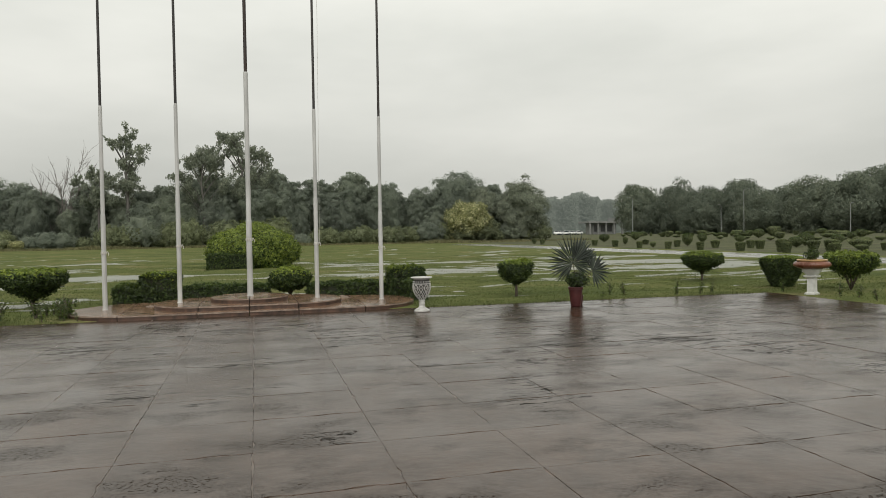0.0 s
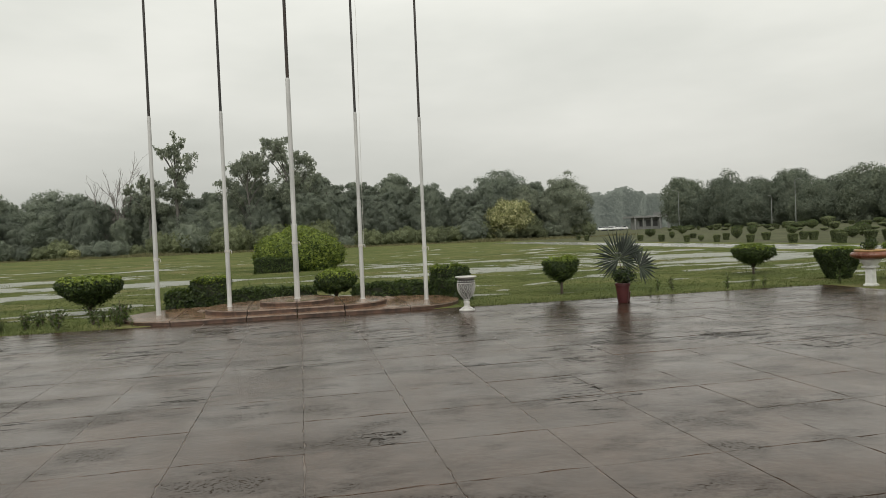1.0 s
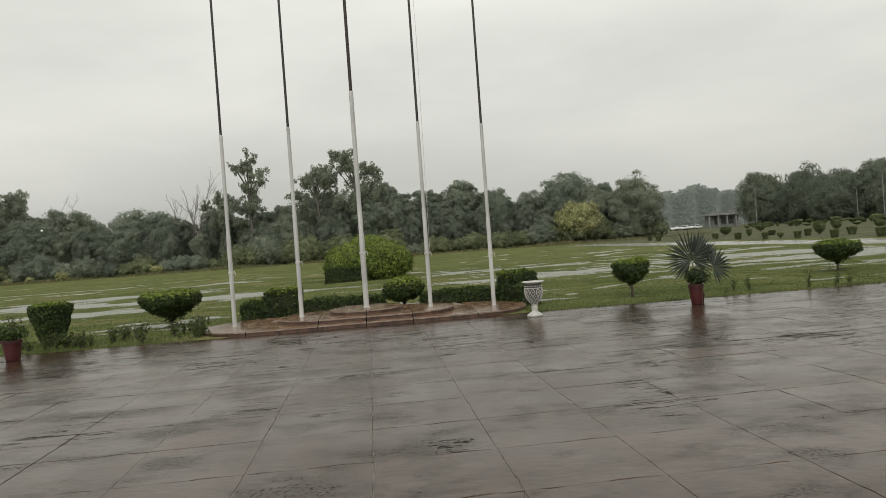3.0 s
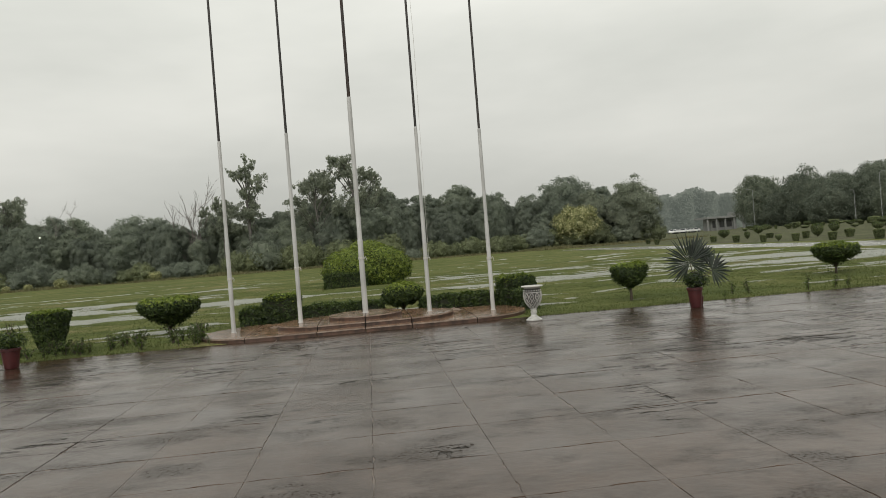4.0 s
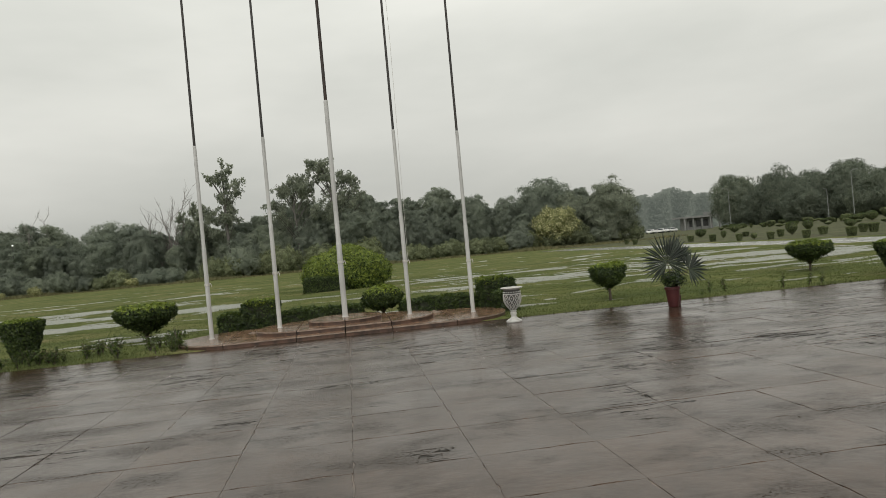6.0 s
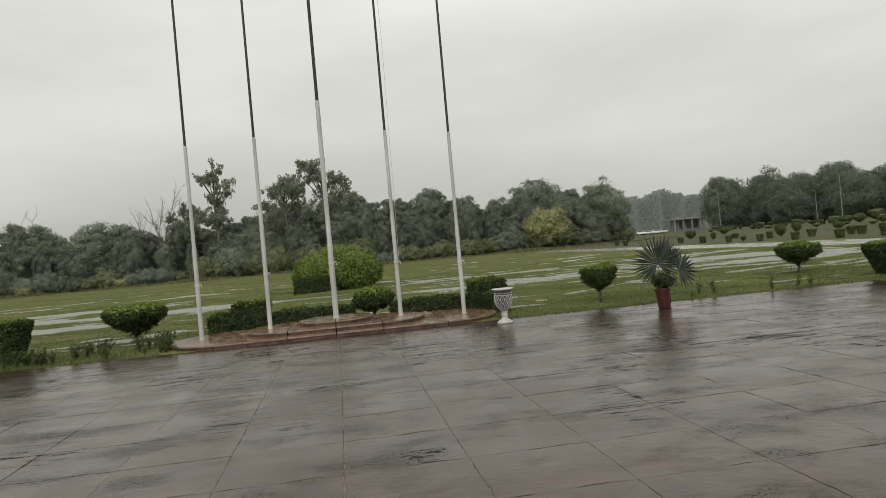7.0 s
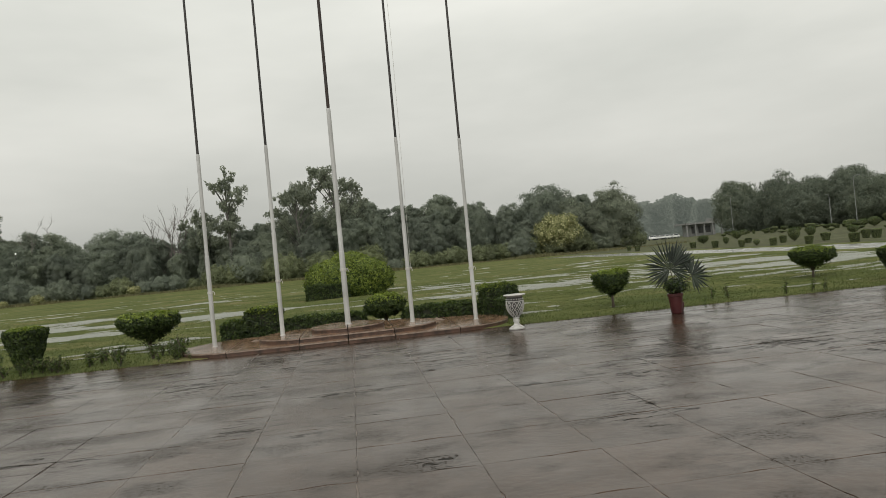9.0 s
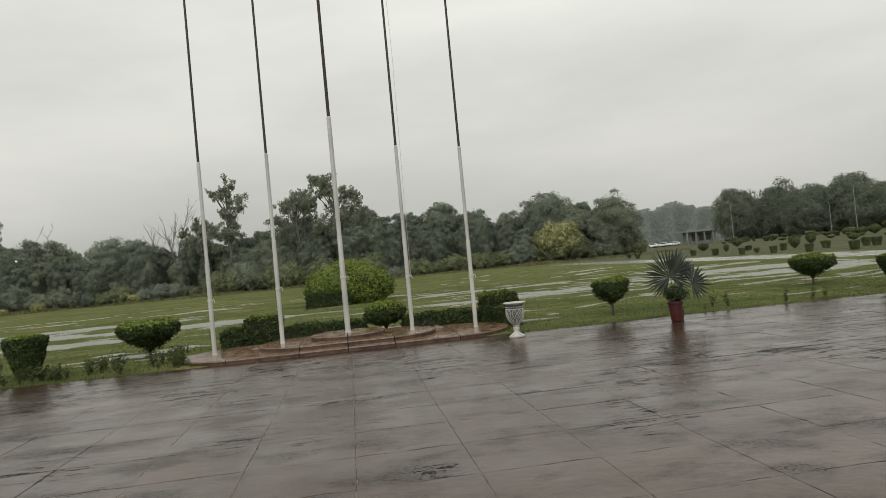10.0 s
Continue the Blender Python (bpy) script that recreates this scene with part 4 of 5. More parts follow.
# ---- trees ----
def blades(name, at, out, size, mat, parent, wild=0.5, droop=0.0, seed=1):
    """Small three-cornered leaf sprays at the given places, for crowns that stand far off."""
    rng = np.random.default_rng(seed)
    n = len(at)
    nor = out + wild * rng.normal(size=(n, 3))
    nor /= np.linalg.norm(nor, axis=1, keepdims=True) + 1e-9
    along = np.cross(nor, rng.normal(size=(n, 3)))
    along[:, 2] -= droop
    along /= np.linalg.norm(along, axis=1, keepdims=True) + 1e-9
    side = np.cross(nor, along)
    ln = size * rng.uniform(0.6, 1.4, (n, 1))
    v = np.stack([at - along * ln * 0.4 - side * ln * 0.38, at - along * ln * 0.4 + side * ln * 0.38, at + along * ln * 0.7], 1).reshape(-1, 3)
    return from_arrays(name, v, np.arange(n * 3).reshape(n, 3), [mat], None, parent)


def tree(name, m, label, h, w, seed, mat, bark=M_BARK, count=9000, leaf=0.3, category="tree", group="", low=0.06, tip=0.5, clumps=46, ragged=0.18):
    """A tapered trunk and limbs under a full crown: many clumps of leaves bulge from an uneven inner mass. tip: how high the crown is widest."""
    rng = np.random.default_rng(seed)
    ob = thing(name, m, label, category, group)
    bm = bmesh.new()
    r = 0.018 * h
    lean = rng.uniform(-0.04, 0.04) * h
    tube(bm, [(0, 0, -0.2), (lean * 0.3, 0, h * 0.3), (lean * 0.6, lean * 0.3, h * 0.6), (lean, 0, h * 0.85)], [r * 1.3, r, r * 0.6, r * 0.15], 8)
    zw, top, foot = h * (low + (1 - low) * tip), h * 0.97, h * low

    def crown(d):
        """The crown's surface in the direction d from its middle."""
        rz = (top - zw) if d[2] > 0 else (zw - foot)
        k = 1 + ragged * (1.5 * noise.noise(Vector(d) * 1.6 + Vector((seed * 3.1, 0, 0))) + 0.7 * noise.noise(Vector(d) * 4.1 + Vector((0, seed * 1.7, 0))))
        return Vector((d[0] * w * 0.5 * k + lean * 0.5, d[1] * w * 0.5 * k, zw + d[2] * rz * k))

    cen, rad = [], []
    for i in range(clumps):
        z = 1 - 1.86 * (i + 0.5) / clumps
        a = i * 2.399963 + rng.uniform(-0.5, 0.5)
        q = math.sqrt(max(0.0, 1 - z * z))
        d = (math.cos(a) * q, math.sin(a) * q, z)
        cr = w * rng.uniform(0.07, 0.15)
        mid = Vector((lean * 0.5, 0, zw))
        c = mid.lerp(crown(d), 0.93 - cr / w * 1.1)
        cen.append(c)
        rad.append(cr)
        if i % 3 == 0:
            zb = max(h * 0.12, min(c.z - 0.1 * h, h * 0.7))
            tube(bm, [(lean * zb / h, 0, zb), Vector((lean * zb / h, 0, zb)).lerp(c, 0.5) + Vector((0, 0, 0.03 * h)), c], [r * 0.45, r * 0.3, r * 0.1], 5)
    part("trunk", bm, bark, ob)
    # the inner mass of the crown
    bm = bmesh.new()
    for v in bmesh.ops.create_icosphere(bm, subdivisions=3, radius=1.0)["verts"]:
        d = v.co.normalized()
        mid = Vector((lean * 0.5, 0, zw))
        v.co = mid.lerp(crown(d), 0.70 + 0.12 * noise.noise(d * 5 + Vector((seed, 0, 0))))
    part("inner_growth", bm, mat, ob)
    share = np.array(rad) ** 2
    pick = rng.choice(clumps, count, p=share / share.sum())
    c0, r0 = np.array([c[:] for c in cen])[pick], np.array(rad)[pick]
    d = unit(rng, count)
    away = c0 - np.array((lean * 0.5, 0, zw * 0.85))
    away /= np.linalg.norm(away, axis=1, keepdims=True) + 1e-9
    d = d + away * 0.55
    d /= np.linalg.norm(d, axis=1, keepdims=True)
    rr = r0 * (1.12 - 0.55 * rng.random(count)) * (1 + 0.16 * lumps(d + c0, seed, 3.1))
    at = c0 + d * rr[:, None] * (1.1, 1.1, 0.85)
    mid = Vector((lean * 0.5, 0, zw))
    for i in range(0, count, 3):
        q = rng.normal(size=3)
        q[2] = q[2] if q[2] > 0 else q[2] * 0.8
        q = Vector(q).normalized()
        at[i], d[i] = mid.lerp(crown(q), rng.uniform(0.66, 0.85)), q
    at[:, 2] = np.maximum(at[:, 2], 0.05)
    blades("crown", at, d, leaf, mat, ob, wild=0.18, seed=seed)
    return ob


def gum(m, label, x0, h, tufts, seed, mat, count=6000, leaf=0.3, sx=0.038, name="gum_tree"):
    """An open tree: long rising limbs, each carrying a heavy tuft of hanging leaves. tufts: (sideways, height, radius), in units of sx metres."""
    rng = np.random.default_rng(seed)
    ob = thing(name, m, label, "tree")
    r = 0.0125 * h
    bm = bmesh.new()
    bend = rng.uniform(-0.02, 0.02) * h
    tube(bm, [(0, 0, -0.2), (bend, 0, h * 0.35), (-bend * 0.5, 0, h * 0.65), (x0, 0, h * 0.93)], [r * 1.4, r, r * 0.65, r * 0.15], 8)
    cen, rad = [], []
    for u, z, q in tufts:
        c = Vector((u * sx, rng.uniform(-0.09, 0.09) * h, z * sx))
        zb = max(h * 0.18, c.z - abs(c.x) * 0.9 - h * 0.10)
        root = Vector((0, 0, zb))
        tube(bm, [root, root.lerp(c, 0.55) + Vector((0, 0, h * 0.02)), c], [r * 0.40, r * 0.26, r * 0.08], 5)
        for k in range(7):
            cen.append((c + Vector(rng.normal(size=3)) * q * sx * 0.55)[:])
            rad.append(q * sx * rng.uniform(0.40, 0.75))
    part("trunk", bm, M_BARK_GUM, ob)
    cen, rad = np.array(cen), np.array(rad)
    pick = rng.choice(len(rad), count, p=rad ** 2 / (rad ** 2).sum())
    d = unit(rng, count)
    at = cen[pick] + d * (rad[pick] * rng.uniform(0.35, 1.05, count))[:, None]
    at[:, 2] -= rng.exponential(0.10, count)
    blades("crown", at, d, leaf, mat, ob, wild=0.7, droop=0.9, seed=seed)
    return ob


def bare_tree(m, label, tips, r, seed, twigs=16):
    """A leafless tree: several curved stems from one foot, each with forking side branches and fine twigs."""
    rng = np.random.default_rng(seed)
    ob = thing("bare_tree", m, label, "tree")

    def limb(bm, a, b, r0, depth, up):
        bow = Vector((rng.normal(), rng.normal(), 0)) * (b - a).length * 0.07 + Vector((0, 0, up))
        pts = [a.lerp(b, t) + bow * (4 * t * (1 - t)) for t in (0, 0.25, 0.5, 0.75, 1)]
        tube(bm, pts, [r0, r0 * 0.8, r0 * 0.6, r0 * 0.42, r0 * 0.18], 5)
        if depth == 0:
            return
        n = twigs if depth == 2 else 5
        for k in range(n):
            t = rng.uniform(0.25, 0.97)
            s = a.lerp(b, t) + bow * (4 * t * (1 - t))
            way = (b - a).normalized() * 0.7 + Vector((rng.normal() * 0.55, rng.normal() * 0.4, abs(rng.normal()) * 0.55))
            limb(bm, s, s + way.normalized() * (b - a).length * (0.30 if depth == 2 else 0.42) * rng.uniform(0.5, 1.1), r0 * (0.40 if depth == 2 else 0.5), depth - 1, 0)

    for u, z in tips:
        bm = bmesh.new()
        limb(bm, Vector((0, 0, -0.2)), Vector((u, rng.uniform(-2, 2), z)), r, 2, -z * 0.05)
        part("stem", bm, M_BARK_DEAD, ob)
    return ob


def put(ob, x, y, s, turn, tall=1.0, wide=1.0):
    c = copy_thing(ob, pose(x, y, garden_height(x) - 0.05 if x > 33 else 0, 0, 0, turn))
    c.scale = (s * wide, s * wide, s * tall)
    return c


def profile(points, u):
    xs, hs = zip(*points)
    return float(np.interp(u, xs, hs))


rnd = random.Random(7)
# woodland edge behind the lawn: crest height along x
CREST = [(-75, 12), (-66, 12.5), (-56, 10.6), (-50, 9.6), (-44, 10.0), (-36, 9.8), (-31, 8.6), (-24, 8.6), (-19, 9.4), (-14, 10.2), (-9, 11.0), (-2, 11.8), (3, 11.2), (7, 11.2), (12, 10.3),
         (19, 10.8), (25, 11.5), (30, 9.8), (34, 11.2), (42, 10.4), (50, 10.0)]
WOOD = "broadleaf tree at the woodland edge, its leaves paled as haze"
kinds = []
for i in range(7):
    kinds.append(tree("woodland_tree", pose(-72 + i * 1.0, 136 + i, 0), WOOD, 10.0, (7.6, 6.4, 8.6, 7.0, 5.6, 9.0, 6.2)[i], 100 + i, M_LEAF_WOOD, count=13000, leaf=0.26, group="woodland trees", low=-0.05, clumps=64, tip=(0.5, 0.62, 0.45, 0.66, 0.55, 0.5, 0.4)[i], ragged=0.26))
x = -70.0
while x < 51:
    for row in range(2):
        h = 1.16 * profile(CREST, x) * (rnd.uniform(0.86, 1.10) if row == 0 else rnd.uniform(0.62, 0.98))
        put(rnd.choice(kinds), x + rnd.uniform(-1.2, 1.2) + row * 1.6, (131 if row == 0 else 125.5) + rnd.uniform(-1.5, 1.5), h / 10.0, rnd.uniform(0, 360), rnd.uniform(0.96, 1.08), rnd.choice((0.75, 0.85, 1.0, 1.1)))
    x += rnd.uniform(3.2, 4.8)

# taller single trees that stand above the edge; each tuft: sideways, height, radius
TALL = [(3, 520, 18), (20, 490, 24), (-5, 485, 22), (-55, 455, 22), (-78, 476, 9), (62, 430, 26), (-25, 440, 28), (20, 440, 26), (35, 402, 28), (-10, 396, 26), (64, 382, 20), (-25, 362, 24), (25, 352, 34), (5, 312, 32), (40, 312, 22), (-20, 292, 22), (10, 272, 34), (-18, 248, 32), (34, 244, 30), (5, 215, 34)]
WIDE = [(-60, 480, 28), (-85, 450, 22), (-40, 462, 30), (-15, 472, 24), (-96, 428, 12), (-48, 422, 30), (-10, 418, 34), (-70, 400, 16), (50, 416, 28), (76, 396, 28), (40, 376, 32), (0, 362, 32), (104, 388, 18), (114, 358, 23), (84, 344, 26), (130, 330, 14), (50, 320, 24), (108, 314, 18), (139, 300, 8), (8, 308, 28), (22, 276, 36), (-18, 256, 38), (62, 262, 38), (100, 252, 32)]
BROAD = [(-40, 392, 30), (0, 402, 24), (35, 402, 26), (65, 396, 26), (-60, 368, 24), (-15, 368, 32), (30, 368, 34), (75, 366, 22), (-50, 338, 26), (0, 328, 30), (50, 328, 28), (85, 328, 20), (-90, 302, 26), (-100, 282, 20), (-60, 282, 26), (50, 292, 24), (20, 264, 36), (-32, 248, 38), (72, 256, 38), (-85, 250, 30)]
THIN = [(-10, 332, 22), (-30, 312, 26), (20, 322, 24), (0, 292, 28), (-75, 298, 18), (-95, 284, 16), (-60, 278, 22), (40, 292, 22), (50, 262, 24), (-10, 252, 28), (20, 232, 28), (-30, 232, 18), (0, 205, 34), (40, 215, 30), (-55, 225, 26)]
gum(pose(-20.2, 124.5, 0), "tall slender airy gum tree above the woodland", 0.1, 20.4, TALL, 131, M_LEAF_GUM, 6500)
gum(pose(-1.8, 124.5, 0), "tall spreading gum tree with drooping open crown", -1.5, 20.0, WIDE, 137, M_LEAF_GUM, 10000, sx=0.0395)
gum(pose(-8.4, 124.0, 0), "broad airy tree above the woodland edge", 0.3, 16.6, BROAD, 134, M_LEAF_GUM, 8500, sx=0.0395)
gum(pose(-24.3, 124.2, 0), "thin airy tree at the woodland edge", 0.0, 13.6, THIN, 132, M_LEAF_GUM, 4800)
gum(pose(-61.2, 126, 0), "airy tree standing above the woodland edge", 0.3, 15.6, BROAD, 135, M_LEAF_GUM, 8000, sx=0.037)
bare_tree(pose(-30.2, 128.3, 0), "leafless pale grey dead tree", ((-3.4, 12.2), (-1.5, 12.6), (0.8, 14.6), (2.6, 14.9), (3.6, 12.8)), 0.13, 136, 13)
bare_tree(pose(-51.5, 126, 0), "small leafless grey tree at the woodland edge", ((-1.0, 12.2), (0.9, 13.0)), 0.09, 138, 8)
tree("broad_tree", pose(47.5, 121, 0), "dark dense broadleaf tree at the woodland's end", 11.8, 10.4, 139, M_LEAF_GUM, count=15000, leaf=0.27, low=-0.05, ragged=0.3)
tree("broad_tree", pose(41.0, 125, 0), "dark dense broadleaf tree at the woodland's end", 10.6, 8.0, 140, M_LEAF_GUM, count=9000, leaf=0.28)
tree("flowering_tree", pose(36.4, 118, 0), "rounded tree covered in pale yellow blossom", 7.4, 8.6, 141, M_LEAF_YELLOW, count=9500, leaf=0.26, tip=0.55, clumps=60)

# scrub along the foot of the woodland
scrubs = []
for i in range(4):
    scrubs.append(tree("scrub_bush", pose(-71 + 2.0 * i, 119, 0), "pale green wild scrub bush at the woodland's foot", 3.0, 4.4, 150 + i, M_LEAF_SCRUB, count=2600, leaf=0.2, category="bush", group="scrub bushes", low=0.0, tip=0.4, clumps=30))
for i in range(2):
    scrubs.append(tree("scrub_bush", pose(-63 + 2.5 * i, 119, 0), "dark wild scrub bush at the woodland's foot", 3.2, 4.6, 156 + i, M_LEAF_WOOD, count=2600, leaf=0.2, category="bush", group="scrub bushes", low=0.0, tip=0.4, clumps=30))
x = -74.0
while x < 52:
    put(rnd.choice(scrubs), x, 119.5 + rnd.uniform(-2, 2), rnd.uniform(0.6, 1.5), rnd.uniform(0, 360), rnd.uniform(0.85, 1.3))
    x += rnd.uniform(1.6, 4.0)

for x, y, s in ((-58.5, 113, 0.8), (-55.5, 113.5, 0.7), (-52.0, 113, 0.75), (-46.5, 111, 1.1), (-33.5, 114, 1.15)):
    tree("flowering_bush", pose(x, y, 0), "small pale blossoming bush at the woodland's foot", 1.5 * s, 1.9 * s, 160 + int(-x), M_LEAF_YELLOW, count=900, leaf=0.15, clumps=24, category="bush", group="blossoming bushes")

# dark mango row beyond the shrub garden
CREST_R = [(88, 16.5), (104, 16.5), (110, 15.8), (116, 14.6), (119, 11.8), (125, 11.6), (130, 13.2), (138, 11.8), (146, 13.0), (157, 15.6), (166, 14.4), (177, 14.0), (185, 16.4), (205, 17.4), (214, 14.4), (225, 13)]
mangos = []
for i in range(5):
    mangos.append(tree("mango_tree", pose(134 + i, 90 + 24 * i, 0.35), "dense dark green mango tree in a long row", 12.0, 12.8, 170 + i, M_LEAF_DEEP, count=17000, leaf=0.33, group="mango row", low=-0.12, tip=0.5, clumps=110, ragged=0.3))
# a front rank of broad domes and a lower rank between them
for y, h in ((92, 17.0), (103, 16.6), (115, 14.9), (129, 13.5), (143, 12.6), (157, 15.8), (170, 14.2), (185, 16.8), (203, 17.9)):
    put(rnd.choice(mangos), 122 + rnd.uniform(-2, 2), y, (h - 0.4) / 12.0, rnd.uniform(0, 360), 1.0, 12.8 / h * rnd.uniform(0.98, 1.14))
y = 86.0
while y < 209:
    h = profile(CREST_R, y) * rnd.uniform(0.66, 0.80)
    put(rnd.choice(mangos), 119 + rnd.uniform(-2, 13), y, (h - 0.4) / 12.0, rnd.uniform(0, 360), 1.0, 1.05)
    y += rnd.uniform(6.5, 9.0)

# distant woods behind the road's end, paled and made to glow as rain haze
rng = np.random.default_rng(77)
n = 105000
fx = rng.uniform(60, 330, n)
crest = 13 + 7.5 * np.exp(-((fx - 164) / 26) ** 2) + 1.2 * np.sin(fx * 0.31) + 0.9 * np.sin(fx * 0.83 + 1)
at = np.stack([fx, 340 + rng.uniform(-6, 6, n) + 3 * np.sin(fx * 0.5), crest * rng.random(n) ** 0.75], 1)
out = np.tile((0.0, -0.8, 0.4), (n, 1))
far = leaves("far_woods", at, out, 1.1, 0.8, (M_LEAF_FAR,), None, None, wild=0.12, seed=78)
tagged(far, "distant woods, rain haze put into their pale glowing leaves", "woods", kind="stuff")
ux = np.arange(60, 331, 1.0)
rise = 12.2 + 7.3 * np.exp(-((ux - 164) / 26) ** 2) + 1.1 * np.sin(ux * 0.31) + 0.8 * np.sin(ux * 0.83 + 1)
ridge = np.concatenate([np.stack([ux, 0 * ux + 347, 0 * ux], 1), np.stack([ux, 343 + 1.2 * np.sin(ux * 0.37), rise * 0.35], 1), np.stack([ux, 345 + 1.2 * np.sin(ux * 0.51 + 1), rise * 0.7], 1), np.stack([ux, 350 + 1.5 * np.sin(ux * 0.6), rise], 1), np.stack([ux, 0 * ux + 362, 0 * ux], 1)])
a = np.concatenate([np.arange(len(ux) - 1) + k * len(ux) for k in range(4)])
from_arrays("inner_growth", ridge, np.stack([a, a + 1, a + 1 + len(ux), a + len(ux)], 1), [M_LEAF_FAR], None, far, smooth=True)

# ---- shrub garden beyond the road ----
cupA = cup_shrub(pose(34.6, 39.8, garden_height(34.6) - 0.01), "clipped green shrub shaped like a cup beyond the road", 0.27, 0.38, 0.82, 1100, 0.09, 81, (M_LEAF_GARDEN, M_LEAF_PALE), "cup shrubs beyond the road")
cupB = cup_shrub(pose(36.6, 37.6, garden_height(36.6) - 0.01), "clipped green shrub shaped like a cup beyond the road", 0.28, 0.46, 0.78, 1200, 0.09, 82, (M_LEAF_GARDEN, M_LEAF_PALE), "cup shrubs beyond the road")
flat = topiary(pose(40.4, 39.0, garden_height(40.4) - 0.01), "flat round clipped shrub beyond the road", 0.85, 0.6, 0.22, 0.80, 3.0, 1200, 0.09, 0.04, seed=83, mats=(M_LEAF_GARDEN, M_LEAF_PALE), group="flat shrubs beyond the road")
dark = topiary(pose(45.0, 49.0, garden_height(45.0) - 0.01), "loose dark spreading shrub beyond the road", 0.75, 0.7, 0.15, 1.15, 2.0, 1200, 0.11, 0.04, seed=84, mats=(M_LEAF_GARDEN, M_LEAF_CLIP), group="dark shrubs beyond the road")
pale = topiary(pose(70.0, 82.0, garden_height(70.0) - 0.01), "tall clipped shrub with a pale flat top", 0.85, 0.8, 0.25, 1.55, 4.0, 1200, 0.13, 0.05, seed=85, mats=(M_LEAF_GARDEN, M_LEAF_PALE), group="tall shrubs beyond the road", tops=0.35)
# rows beyond the road: place, width and height of each shrub
def grown(kind, x, y, wide, tall, w0, h0):
    ob = copy_thing(kind, pose(x, y, garden_height(x) - 0.01, 0, 0, rnd.uniform(0, 360)))
    ob.scale = (0.88 * wide / w0, 0.88 * wide / w0, 0.85 * tall / h0)


for x, y, wide, tall in ((34.4, 62.2, 0.72, 0.78), (33.7, 56.5, 0.62, 0.72), (33.8, 52.1, 0.64, 0.72), (33.6, 47.4, 0.68, 0.72), (33.5, 42.6, 0.76, 0.76), (33.3, 37.9, 0.72, 0.80),
                         (38.0, 57.1, 0.69, 0.75), (36.2, 70.0, 0.74, 0.74), (35.3, 82.4, 0.70, 0.77), (37.1, 89.4, 0.68, 0.75), (42.1, 69.3, 0.82, 0.63)):
    grown(cupA, x, y, wide, tall, 0.76, 0.82)
for x, y, wide, tall in ((33.9, 34.6, 0.80, 0.76), (38.2, 51.8, 0.85, 0.75), (38.8, 48.1, 0.77, 0.77), (38.2, 46.3, 0.84, 0.80), (40.4, 37.0, 0.70, 0.62), (40.0, 42.8, 1.05, 0.73), (34.4, 30.2, 0.8, 0.75), (39.5, 31.5, 0.9, 0.75)):
    grown(cupB, x, y, wide, tall, 0.92, 0.78)
for x, y, wide, tall in ((37.5, 36.1, 1.22, 0.57), (33.9, 54.6, 0.90, 0.70), (60.1, 80.5, 1.41, 0.55), (57.1, 61.1, 1.95, 0.52), (57.7, 58.3, 1.92, 0.51), (55.4, 53.4, 1.80, 0.60),
                         (57.7, 68.2, 1.39, 0.50), (59.3, 54.8, 1.57, 0.57), (60.7, 76.2, 1.52, 0.53), (68.6, 120.8, 1.62, 0.76), (56.0, 48.5, 1.7, 0.55)):
    grown(flat, x, y, wide, tall, 1.7, 0.80)
for x, y, wide, tall in ((73.0, 112.1, 1.77, 1.25), (73.3, 102.9, 1.77, 1.25), (73.5, 94.3, 1.77, 1.25), (61.5, 71.1, 1.39, 1.15), (71.1, 73.1, 1.51, 1.1)):
    grown(pale, x, y, wide, tall, 1.7, 1.55)
for x, y, wide, tall in ((46.2, 86.5, 1.91, 1.30), (54.3, 92.1, 1.83, 1.42), (39.7, 58.0, 1.37, 1.50), (49.1, 68.9, 1.45, 1.30), (41.8, 46.5, 1.46, 1.07), (50.5, 64.3, 1.40, 0.96),
                         (49.7, 50.4, 1.38, 1.10), (41.0, 71.8, 0.84, 0.97), (62.8, 61.8, 1.37, 1.03), (66.4, 80.7, 2.0, 1.5), (70.1, 67.6, 1.9, 1.2)):
    grown(dark, x, y, wide, tall, 1.5, 1.15)
# the last rows before the trees run together
for i in range(84):
    x = rnd.uniform(64, 100)
    grown(rnd.choice((flat, dark, cupA)), x, x * rnd.uniform(0.55, 1.75), rnd.uniform(1.2, 2.4), rnd.uniform(0.6, 1.0), 1.5, 0.9)

# ---- street lamps, gatehouse, cars ----
def lamp(x, y, h, arm, turn):
    ob = thing("street_lamp", pose(x, y, garden_height(x), 0, 0, turn), "tall galvanised street lamp with a curved arm", "street lamp", "street lamps")
    bm = bmesh.new()
    tube(bm, [(0, 0, -0.1), (0, 0, h * 0.5), (0, 0, h)], [0.085, 0.07, 0.05], 10)
    part("post", bm, M_LAMP, ob)
    bm = bmesh.new()
    tube(bm, [(0, 0, h - 0.05), (arm * 0.3, 0, h + 0.25), (arm, 0, h + 0.4)], [0.045, 0.04, 0.035], 8)
    bracket = part("arm", bm, M_LAMP, ob)
    bm = bmesh.new()
    block(bm, arm - 0.1, arm + 0.45, -0.10, 0.10, h + 0.32, h + 0.43, 0.03)
    part("lantern", bm, M_LAMP, bracket)
    return ob


lamp(106, 181.4, 10.5, 1.4, 180)
lamp(106, 133.6, 9.8, 1.2, 0)
lamp(106, 141.5, 6.6, 0.35, 180)
lamp(112, 110.5, 5.6, 0.35, 0)

